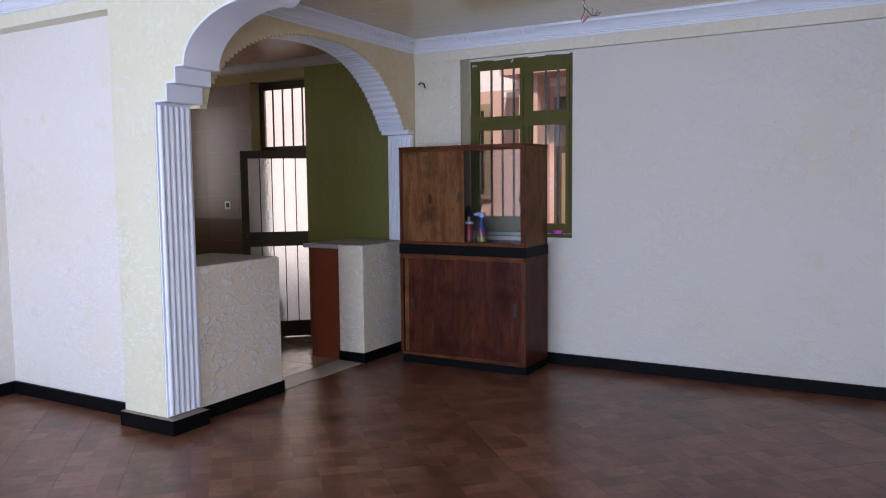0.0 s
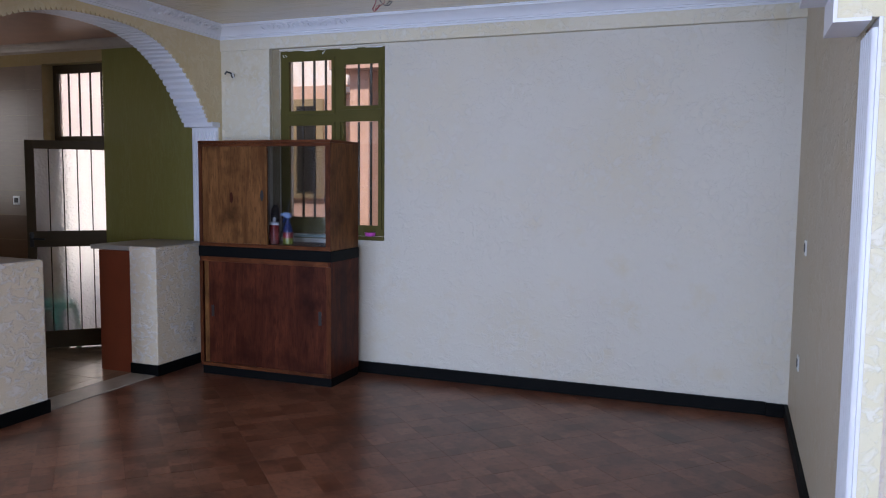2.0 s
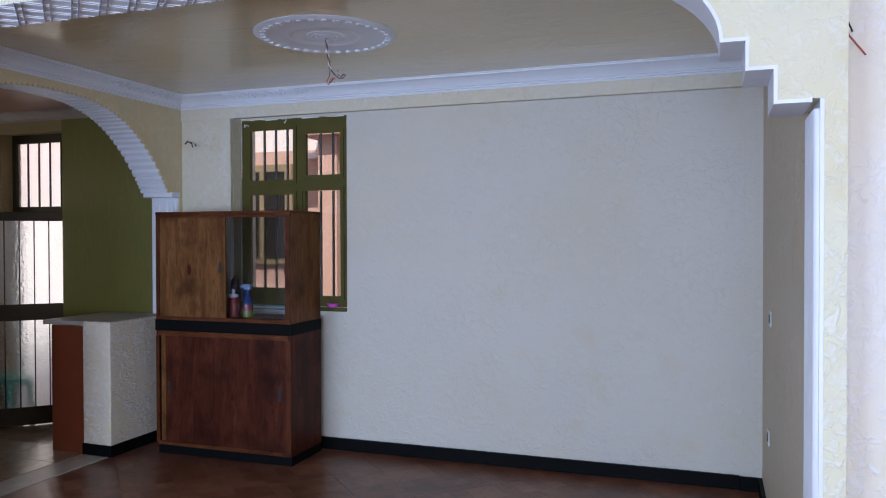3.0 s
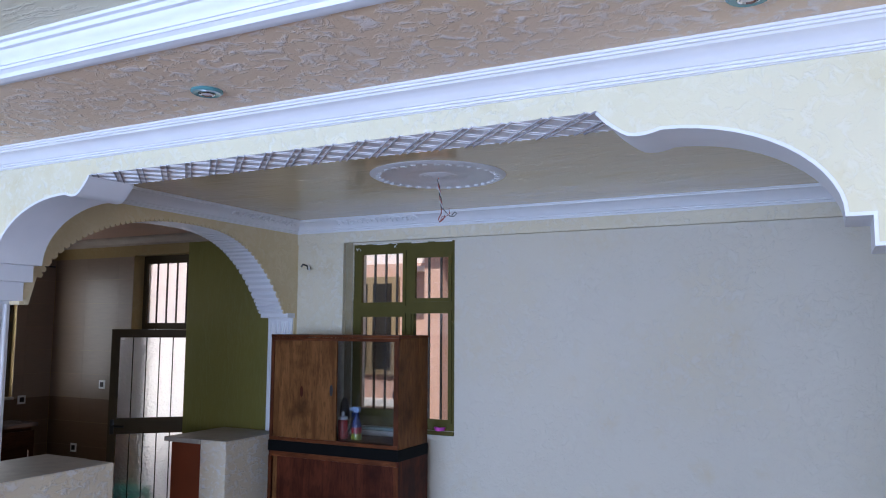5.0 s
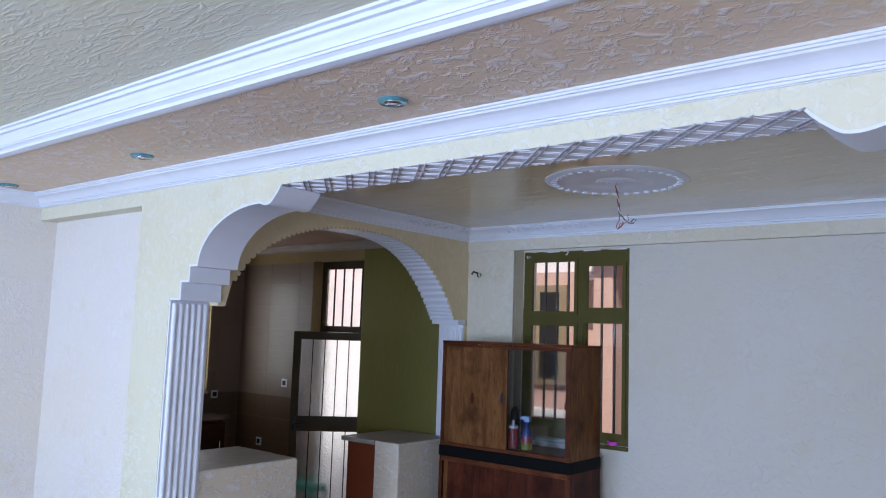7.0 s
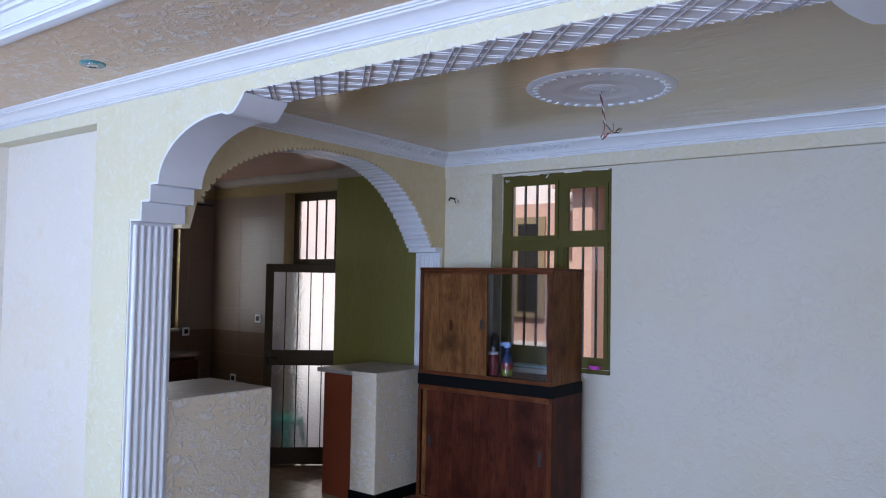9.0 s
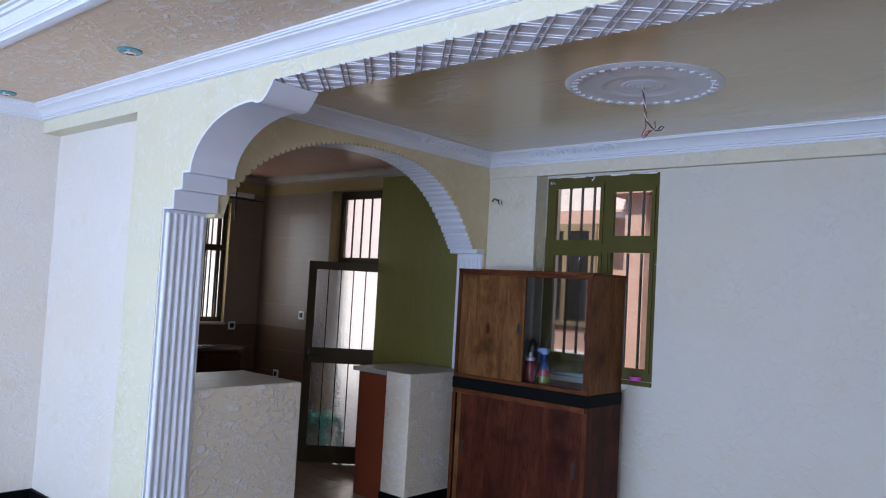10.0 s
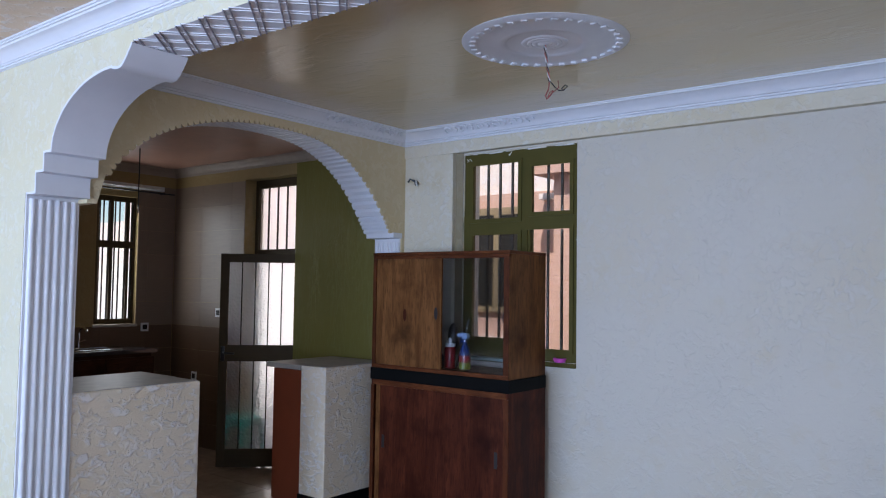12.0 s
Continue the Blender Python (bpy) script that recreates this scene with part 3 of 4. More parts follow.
def tray_trim():
    """White moulding rising from the ceiling border into the tray."""
    prof = [(0.0, -0.001), (0.0, -0.008), (0.016, -0.011), (0.028, -0.007), (0.045, -0.003), (0.05, 0.012), (0.064, 0.022), (0.070, 0.022), (0.072, 0.032), (0.078, 0.033), (0.080, 0.042), (0.095, 0.058), (0.104, 0.08), (0.118, 0.084), (0.122, 0.1), (0.136, 0.104), (0.14, 0.124), (0.0, 0.124)]
    base = [(TX0 - 0.13, TY0 - 0.13), (TX1 + 0.13, TY0 - 0.13), (TX1 + 0.13, TY1 + 0.13), (TX0 - 0.13, TY1 + 0.13)]
    sg = [(1, 1), (-1, 1), (-1, -1), (1, -1)]
    bm = bmesh.new()
    rings = [[bm.verts.new((x + sx * u, y + sy * u, LCZ + v)) for u, v in prof] for (x, y), (sx, sy) in zip(base, sg)]
    m = len(prof)
    fs = []
    for i in range(4):
        ra, rb = rings[i], rings[(i + 1) % 4]
        fs += [bm.faces.new((ra[k], rb[k], rb[(k + 1) % m], ra[(k + 1) % m])) for k in range(m)]
    bmesh.ops.recalc_face_normals(bm, faces=fs)
    return setting("tray_moulding", bm, M_TRIM, "wide white moulding stepping up into the ceiling tray", "cornice", True)


tray_trim()

# skirting
s = bmesh.new()
for q in ((WWX, -4.30, 3.735, 3.76), (1.03, 3.15, 3.735, 3.76), (WWX, WWX + 0.025, -2.95, 3.735), (AX, -3.64, LIP_Y - 0.025, LIP_Y), (-3.28, -3.255, LIP_Y, WALL_Y), (-3.255, 0.797, WALL_Y - 0.028, WALL_Y), (0.797, EX - 0.025, WALL_Y - 0.045, WALL_Y - 0.02), (EX - 0.025, EX, BY, WALL_Y - 0.02)):
    bx(s, q[0], q[1], q[2], q[3], 0, 0.095, 0.003)
setting("baseboard", s, M_BLACK, "glossy black tiled skirting", "baseboard")

# ---- kitchen bars (half walls) ----


def bar(name, y0, y1, label):
    t = thing(name, label, "bar counter", (-4.02, (y0 + y1) / 2, 0))
    o = Vector(t.location)

    def loc(bm):
        bmesh.ops.translate(bm, verts=bm.verts, vec=-o)
        return bm
    part("half_wall", loc(box(-4.155, BARX, y0, y1, 0, 1.07, 0.008)), M_BAR, t, "white rough plaster half wall")
    part("worktop", loc(bx(box(-4.56, -4.157, y0 - 0.008, y1, 1.036, 1.073, 0.003), -4.157, BARX - 0.01, y0 + 0.01, y1, 1.0705, 1.073)), M_TOP, t, "pale tiled worktop")
    part("cabinet_panel", loc(box(-4.49, -4.158, y0 + 0.012, y1, 0.0, 1.03, 0.002)), M_BROWNP, t, "red-brown laminate cabinet side")
    part("skirting", loc(box(-4.158, BARX + 0.012, y0 - 0.012, y1, 0, 0.092, 0.003)), M_BLACK, t, "black skirting")
    return t


bar("breakfast_bar", 5.85, 6.57, "white rough-plastered half-wall bar with red-brown cabinet side")
o2 = thing("breakfast_bar", "white rough-plastered half-wall bar joined to the fluted column", "bar counter", (-4.04, 4.4, 0))
for nm, bm, mm, lb in (("half_wall", box(-4.155, BARX, BY, 4.755, 0, 1.07, 0.008), M_BAR, "white rough plaster half wall"),
                       ("worktop", bx(box(-4.60, -4.157, BY, 4.763, 1.036, 1.073, 0.003), -4.157, BARX - 0.01, BY + 0.001, 4.743, 1.0705, 1.073), M_TOP, "pale tiled worktop"),
                       ("cabinet_panel", box(-4.49, -4.158, BY, 4.743, 0, 1.03, 0.002), M_BROWNP, "red-brown laminate cabinet side"),
                       ("skirting", box(-4.158, BARX + 0.012, BY, 4.767, 0, 0.092, 0.003), M_BLACK, "black skirting")):
    bmesh.ops.translate(bm, verts=bm.verts, vec=-Vector(o2.location))
    part(nm, bm, mm, o2, lb)

# ---- neighbouring building and yard seen through the openings ----
nb = thing("neighbour_house", "salmon-plastered neighbouring house with a small beige-framed window", "house", (-5, 9.7, -0.16))
NO = Vector(nb.location)
nb.location.x += 0.5


def rel(bm, o):
    bmesh.ops.translate(bm, verts=bm.verts, vec=-Vector(o))
    return bm


part("wall", rel(box(-6.4, 1.5, 9.6, 9.8, -0.16, 2.84), NO), M_PINKWALL, nb, "salmon plastered wall")
# pale stretch and white sheet added behind the kitchen door to brighten its glass
part("wall", rel(box(-16, -6.4, 9.4, 9.8, -0.16, 2.84), NO), M_PINKPALE, nb, "pale pink wall stretch, paled to brighten the door panes")
part("dado", rel(box(-15.9, -6.45, 9.37, 9.398, -0.16, 2.05), NO), M_PALEWALL, nb, "white surface added to brighten the frosted door panes")
part("upper_wall", rel(box(-14, 1.5, 9.62, 9.82, 2.84, 4.2), NO), M_PINKPALE, nb, "pale pink plastered upper wall")
part("eaves", rel(box(-4.55, 1.5, 9.05, 9.6, 2.95, 3.1), NO), M_PINKWALL, nb, "salmon concrete overhang")
part("pillar", rel(box(-4.35, -4.1, 9.2, 9.6, -0.16, 2.95), NO), M_PINKWALL, nb, "salmon pillar")
part("ledge", rel(box(-4.69, -4.36, 9.44, 9.598, 2.72, 2.79, 0.005), NO), M_PINKPALE, nb, "pale plaster ledge")
nd = part("door", rel(box(-4.02, -2.6, 9.55, 9.598, -0.1, 2.70, 0.004), NO), M_DKBROWN, nb, "dark bronze double door")
part("frame", rel(box(-3.91, -3.84, 9.53, 9.548, 0.3, 1.99, 0.003), NO), M_BEIGE, nd, "beige frame post")
part("frame", rel(box(-3.84, -2.8, 9.53, 9.548, 1.90, 1.99, 0.003), NO), M_BEIGE, nd, "beige frame head")
nw = part("window", rel(box(-5.74, -4.92, 9.55, 9.598, 1.40, 2.67, 0.004), NO), M_BEIGE, nb, "beige wooden window frame")
part("pane", rel(box(-5.67, -5.39, 9.54, 9.549, 1.48, 2.58), NO), M_DARK, nw)
part("pane", rel(box(-5.30, -5.02, 9.54, 9.549, 1.48, 2.58), NO), M_DARK, nw)
part("ledge", rel(box(-6.0, -4.9, 9.5, 9.6, 1.0, 1.1, 0.01), NO), M_PALEWALL, nb)

# ---- dining window ----


def window_1():
    y0, y1 = WALL_Y + 0.012, WALL_Y + 0.062
    f = bmesh.new()
    xm0, xm1 = -2.68, -2.593
    zt0, zt1 = 2.118, 2.208
    bx(f, WX0, WX0 + 0.075, y0, y1, WZ0, WZ1)
    bx(f, WX1 - 0.045, WX1, y0, y1, WZ0, WZ1)
    bx(f, WX0 + 0.075, WX1 - 0.045, y0, y1, WZ1 - 0.085, WZ1)
    bx(f, WX0 + 0.075, WX1 - 0.045, y0, y1, WZ0, WZ0 + 0.075)
    bx(f, xm0, xm1, y0, y1, WZ0 + 0.075, WZ1 - 0.085)
    bx(f, WX0 + 0.075, xm0, y0, y1, zt0, zt1)
    bx(f, xm1, WX1 - 0.045, y0, y1, zt0 + 0.03, zt1 + 0.04)
    bx(f, xm1, WX1 - 0.045, y0, y1, WZ1 - 0.135, WZ1 - 0.085)
    win = tagged(part("window_1", f, M_OLIVE), "olive-painted steel window with upright security bars", "window", kind="structure")
    # raised sash frames on the casements
    for xa, xb, za, zb in ((WX0 + 0.062, xm0 + 0.012, zt1 - 0.012, WZ1 - 0.07), (xm1 - 0.012, WX1 - 0.03, zt1 + 0.02, WZ1 - 0.115), (WX0 + 0.062, xm0 + 0.012, WZ0 + 0.06, zt0 + 0.012), (xm1 - 0.05, WX1 - 0.03, WZ0 + 0.06, zt0 + 0.04)):
        s = bmesh.new()
        k = 0.03
        bx(s, xa, xa + k, y0 - 0.012, y0 - 0.0005, za, zb)
        bx(s, xb - k, xb, y0 - 0.012, y0 - 0.0005, za, zb)
        bx(s, xa + k, xb - k, y0 - 0.012, y0 - 0.0005, za, za + k)
        bx(s, xa + k, xb - k, y0 - 0.012, y0 - 0.0005, zb - k, zb)
        sash = part("sash", s, M_OLIVE, win)
        p = part("pane", box(xa + k, xb - k, y0 + 0.018, y0 + 0.022, za + k, zb - k), M_GLASS, sash)
        p.visible_shadow = False
    for xa, xb, n in ((WX0 + 0.075, xm0, 3), (xm1, WX1 - 0.045, 2)):
        for i in range(n):
            x = xa + (xb - xa) * (i + 1) / (n + 1)
            for za, zb in ((zt1, WZ1 - 0.085), (WZ0 + 0.075, zt0)):
                part("security_bar", box(x - 0.008, x + 0.008, y1 + 0.006, y1 + 0.022, za - 0.01, zb + 0.01), M_BAR_IRON, win)
    part("window_sill", box(WX0 - 0.006, WX1 + 0.0, WALL_Y - 0.02, y1 + 0.05, WZ0 - 0.035, WZ0 - 0.002, 0.004), M_OLIVE, win, "pale olive window sill")
    part("kick_panel", box(WX0 + 0.075, xm0, y0 + 0.002, y0 + 0.03, WZ0 + 0.075, 1.315), M_OLIVE, win, "solid olive panel under the glass")
    part("sill_board", box(WX0 + 0.004, xm1, WALL_Y - 0.075, WALL_Y + 0.01, WZ0 - 0.022, WZ0 - 0.001, 0.003), M_SILL, win, "sill board in teal paled for the daylight on it")
    # the lower casement on the wall's side stands open to the outside
    c = bmesh.new()
    xc = WX1 - 0.085
    for q in ((y1 + 0.03, y1 + 0.075, WZ0 + 0.08, zt0 - 0.01), (y1 + 0.36, y1 + 0.40, WZ0 + 0.08, zt0 - 0.01), (y1 + 0.075, y1 + 0.36, WZ0 + 0.08, WZ0 + 0.13), (y1 + 0.075, y1 + 0.36, zt0 - 0.06, zt0 - 0.01)):
        bx(c, xc - 0.014, xc + 0.014, q[0], q[1], q[2], q[3], 0.002)
    cas = part("open_casement", c, M_OLIVE, win, "olive casement swung open outwards")
    pc = part("pane", box(xc - 0.002, xc + 0.002, y1 + 0.075, y1 + 0.36, WZ0 + 0.13, zt0 - 0.06), M_GLASS, cas)
    pc.visible_shadow = False
    part("latch", box(-2.615, -2.603, y0 - 0.035, y0 - 0.012, 1.62, 1.74, 0.003), M_BLACKPL, win)
    # paint runs and mortar left along the frame's head
    rnd = random.Random(4)
    m = bmesh.new()
    for i in range(26):
        x = WX0 + 0.02 + (WX1 - WX0 - 0.04) * i / 25
        bx(m, x - 0.012, x + 0.03, y0 - 0.006, y0 + 0.002, WZ1 - rnd.uniform(0.004, 0.016), WZ1 - 0.001)
    part("mortar_edge", m, M_PALEWALL, win, "ragged mortar along the window head")
    return win


window_1()
pk = thing("soap_dish", "small pink plastic soap dish on the window sill", "soap dish", (-2.33, WALL_Y - 0.002, WZ0 - 0.002))
part("dish", lathe(bmesh.new(), [(0.02, 0), (0.04, 0.004), (0.05, 0.03), (0.045, 0.034), (0.03, 0.016), (0.0015, 0.014)], (0, 0, 0), 16), M_PINKPL, pk, "", True)

# ragged plaster left along the window's head and jamb
rng = random.Random(5)
edge = bmesh.new()
for i in range(46):
    x = WX0 + 0.012 + (WX1 - WX0 - 0.03) * i / 45
    w, h = rng.uniform(0.012, 0.022), rng.uniform(0.002, 0.007)
    bx(edge, x - w, x + w, WALL_Y + 0.002, WALL_Y + 0.012 + rng.uniform(-0.003, -0.001), WZ1 - h, WZ1 + 0.002)
for i in range(24):
    z = WZ1 - 0.5 * i / 24
    bx(edge, WX0 - 0.002, WX0 + rng.uniform(0.003, 0.008), WALL_Y + 0.003, WALL_Y + 0.0105, z - 0.016, z + 0.012)
part("plaster_edge", edge, M_PIER, bpy.data.objects["window_1"], "ragged white plaster edge")
chips = bmesh.new()
for cx, cz, n in ((WX0 + 0.045, WZ1 - 0.05, 7), (WX0 + 0.43, WZ1 - 0.022, 4), (WX1 - 0.016, 2.05, 3)):
    for i in range(n):
        x, z, r = cx + rng.uniform(-0.022, 0.022), cz + rng.uniform(-0.022, 0.018), rng.uniform(0.003, 0.008)
        prism(chips, [(x + r * math.cos(k * 1.05) * rng.uniform(0.6, 1.2), z + r * math.sin(k * 1.05) * rng.uniform(0.6, 1.2)) for k in range(6)], "y", WALL_Y + 0.0105, WALL_Y + 0.0118)
part("paint_chips", chips, M_WHITEPL, bpy.data.objects["window_1"], "pale chipped paint")

# ---- kitchen door with its open leaf ----


def door_1():
    y0, y1 = 6.75, 6.81
    f = bmesh.new()
    bx(f, KX0, KX0 + 0.045, y0, y1, 0, KZ1)
    bx(f, KX1 - 0.022, KX1, y0, y1, 0, KZ1)
    bx(f, KX0 + 0.045, KX1 - 0.022, y0, y1, KZ1 - 0.08, KZ1)
    bx(f, KX0 + 0.045, KX1 - 0.022, y0, y1, 1.98, 2.045)
    door = tagged(part("door_1", f, M_DKBROWN), "dark bronze steel kitchen door with frosted panes, standing open", "door", kind="structure")
    n = 5
    xa, xb = KX0 + 0.045, KX1 - 0.022
    for i in range(n):
        x0, x1 = xa + (xb - xa) * i / n, xa + (xb - xa) * (i + 1) / n
        p = part("transom_pane", box(x0 + 0.004, x1 - 0.004, y0 + 0.03, y0 + 0.035, 2.045, KZ1 - 0.08), M_FROST, door)
        p.visible_shadow = False
        if i:
            part("transom_bar", box(x0 - 0.005, x0 + 0.005, y0 + 0.012, y0 + 0.028, 2.045, KZ1 - 0.08), M_BAR_IRON, door)
    # leaf: hinged at its own origin, width along -x before it is turned
    W = 0.735
    leaf = bmesh.new()
    for q in ((-W, -W + 0.075, 0.012, 1.98), (-0.05, 0, 0.012, 1.98), (-W + 0.075, -0.05, 1.90, 1.98), (-W + 0.075, -0.05, 0.98, 1.13), (-W + 0.075, -0.05, 0.012, 0.175)):
        bx(leaf, q[0], q[1], -0.02, 0.02, q[2], q[3], 0.002)
    lf = part("door_leaf", leaf, M_DKBROWN, door, "bronze-painted steel leaf with frosted panes")
    lf.matrix_basis = pose(-5.115, 6.675, 0, 0, 0, 43)
    xa, xb = -W + 0.075, -0.05
    for za, zb in ((0.175, 0.98), (1.13, 1.90)):
        for i in range(n):
            x0, x1 = xa + (xb - xa) * i / n, xa + (xb - xa) * (i + 1) / n
            p = part("pane", box(x0 + 0.003, x1 - 0.003, -0.003, 0.003, za, zb), M_FROST, lf)
            p.visible_shadow = False
            if i:
                part("bar", box(x0 - 0.005, x0 + 0.005, -0.018, -0.004, za, zb), M_BAR_IRON, lf)
    h = bmesh.new()
    bx(h, -W + 0.02, -W + 0.055, -0.03, -0.0205, 0.98, 1.12, 0.003)
    tube(h, [(-W + 0.04, -0.03, 1.06), (-W + 0.04, -0.065, 1.06), (-W + 0.06, -0.07, 1.06), (-W + 0.15, -0.07, 1.055)], 0.009)
    part("handle", h, M_BLACKPL, lf, "black lever handle", True)
    return door


door_1()

st = thing("plastic_stool", "green plastic stool standing behind the open kitchen door", "stool", (-5.68, 6.50, 0))
part("seat", box(-0.14, 0.14, -0.14, 0.14, 0.40, 0.43, 0.012), M_GREENPL, st, "", True)
part("apron", box(-0.128, 0.128, -0.128, 0.128, 0.35, 0.40, 0.006), M_GREENPL, st, "", True)
for sx in (-1, 1):
    for sy in (-1, 1):
        l = bmesh.new()
        prism(l, [(sx * 0.10, sy * 0.10), (sx * 0.135, sy * 0.10), (sx * 0.135, sy * 0.135), (sx * 0.10, sy * 0.135)], "z", 0, 0.36)
        for v in l.verts:
            if v.co.z < 0.1:
                v.co.x += sx * 0.02
                v.co.y += sy * 0.02
        part("leg", l, M_GREENPL, st)

# ---- kitchen window, counter and fittings ----


def window_2():
    f = bmesh.new()
    xa, xb = KW - 0.10, KW - 0.05
    zt = 2.09
    for q in ((YW0, YW0 + 0.05, ZW0, ZW1), (YW1 - 0.025, YW1, ZW0, ZW1), (YW0 + 0.05, YW1 - 0.025, ZW1 - 0.05, ZW1), (YW0 + 0.05, YW1 - 0.025, ZW0, ZW0 + 0.05), (5.90, 5.935, ZW0 + 0.05, ZW1 - 0.05), (6.085, 6.11, ZW0 + 0.05, ZW1 - 0.05), (YW0 + 0.05, 5.90, zt - 0.035, zt + 0.035), (5.935, 6.085, zt - 0.035, zt + 0.035), (6.11, YW1 - 0.025, zt - 0.035, zt + 0.035)):
        bx(f, xa, xb, q[0], q[1], q[2], q[3])
    win = tagged(part("window_2", f, M_DKBROWN), "dark bronze barred window above the kitchen sink", "window", kind="structure")
    for ya, yb in ((YW0 + 0.05, 5.90), (5.935, 6.085), (6.11, YW1 - 0.025)):
        for za, zb in ((ZW0 + 0.05, zt - 0.035), (zt + 0.035, ZW1 - 0.05)):
            p = part("pane", box(xa + 0.02, xa + 0.024, ya, yb, za, zb), M_GLASS, win)
            p.visible_shadow = False
            for k in (1, 2):
                y = ya + (yb - ya) * k / 3
                part("security_bar", box(xa - 0.02, xa - 0.008, y - 0.006, y + 0.006, za - 0.005, zb + 0.005), M_BAR_IRON, win)
    part("window_sill", box(KW - 0.05, KW + 0.03, YW0 - 0.01, YW1 + 0.01, ZW0 - 0.03, ZW0 - 0.002, 0.003), M_TOP, win, "white window sill")
    return win


window_2()

kc = thing("kitchen_cabinet", "dark wooden sink cabinet under the kitchen window", "cabinet", (-6.9, 5.1, 0))
part("body", rel(box(KW + 0.012, -6.66, 4.05, 6.10, 0.08, 1.0, 0.003), kc.location), M_KCOUNTER, kc)
part("toe_kick", rel(box(KW + 0.012, -6.70, 4.05, 6.10, 0.0, 0.08), kc.location), M_BLACK, kc)
for i in range(4):
    ya = 4.09 + i * 0.51
    d = part("door", rel(box(-6.659, -6.64, ya, ya + 0.5, 0.12, 0.965, 0.003), kc.location), M_KCOUNTER, kc)
    part("handle", rel(box(-6.639, -6.62, ya + 0.42, ya + 0.435, 0.65, 0.78, 0.003), kc.location), M_CHROME, d)
kt = thing("kitchen_worktop", "dark stone worktop with a steel sink on the kitchen cabinet", "worktop", (-6.9, 5.1, 1.0))
part("slab", rel(box(KW + 0.012, -6.63, 4.05, 6.15, 1.001, 1.04, 0.004), kt.location), M_GRANITE, kt)
sk = bmesh.new()
for q in ((-7.03, -6.73, 5.30, 5.33), (-7.03, -6.73, 5.80, 5.83), (-7.03, -7.0, 5.33, 5.80), (-6.76, -6.73, 5.33, 5.80)):
    bx(sk, q[0], q[1], q[2], q[3], 1.041, 1.05, 0.003)
part("sink_rim", rel(sk, kt.location), M_CHROME, kt, "steel sink rim")
tp = thing("kitchen_tap", "chrome tap at the back of the sink", "tap", (-7.06, 5.56, 1.041))
part("spout", tube(bmesh.new(), [(0, 0, 0), (0, 0, 0.16), (0.03, 0, 0.2), (0.09, 0, 0.21), (0.15, 0, 0.18)], 0.011), M_CHROME, tp, "", True)
part("lever", tube(bmesh.new(), [(0, 0.0, 0.06), (0.0, 0.06, 0.08)], 0.008), M_CHROME, tp, "", True)


def socket(name, place, face, mat_in=M_DARK, size=0.045):
    """A flush wall socket; face: the direction it looks."""
    t = thing(name, "small white flush wall socket with a dark centre", "socket", place, "wall sockets")
    if face == "-y":
        part("plate", box(-size, size, -0.009, -0.0005, -size, size, 0.003), M_WHITEPL, t)
        part("insert", box(-size * 0.55, size * 0.55, -0.012, -0.0092, -size * 0.55, size * 0.55), mat_in, t)
    elif face == "+x":
        part("plate", box(0.0005, 0.009, -size, size, -size, size, 0.003), M_WHITEPL, t)
        part("insert", box(0.0092, 0.012, -size * 0.55, size * 0.55, -size * 0.55, size * 0.55), mat_in, t)
    else:
        part("plate", box(-0.009, -0.0005, -size, size, -size, size, 0.003), M_WHITEPL, t)
        part("insert", box(-0.012, -0.0092, -size * 0.55, size * 0.55, -size * 0.55, size * 0.55), mat_in, t)
    return t


socket("wall_socket", (-6.286, KY - 0.007, 1.40), "-y")
socket("wall_socket", (-6.676, KY - 0.007, 0.725), "-y")
socket("wall_socket", (KW + 0.007, 6.285, 1.23), "+x")
socket("wall_socket", (EX, 5.80, 1.265), "-x")
socket("wall_socket", (EX, 5.92, 0.55), "-x")

tl = thing("tube_light", "unlit white fluorescent tube fitting above the kitchen window", "lamp", (KW, 6.0, 2.70))
part("housing", box(0.001, 0.045, -0.45, 0.45, -0.02, 0.03, 0.004), M_WHITEPL, tl)
part("tube", tube(bmesh.new(), [(0.06, -0.42, 0), (0.06, 0.42, 0)], 0.013, 12), M_WHITEPL, tl, "", True)
cr = thing("curtain_rod", "thin black rod over the kitchen window", "rod", (KW, 6.0, 2.655))
part("rod", tube(bmesh.new(), [(0.07, -0.7, 0), (0.07, 0.55, 0.0)], 0.008), M_BLACKPL, cr, "", True)
part("bracket", box(0.001, 0.075, 0.42, 0.44, -0.01, 0.01), M_BLACKPL, cr)
hc = thing("hanging_cable", "thin dark cable hanging from the kitchen ceiling", "cable", (-6.14, 5.60, KCZ))
part("cable", tube(bmesh.new(), [(0, 0, 0), (0.004, 0, -0.2), (-0.006, 0.003, -0.38), (0.006, 0, -0.52), (0.0, 0, -0.6)], 0.006), M_BLACKPL, hc, "", True)

# ---- dining cabinet ----


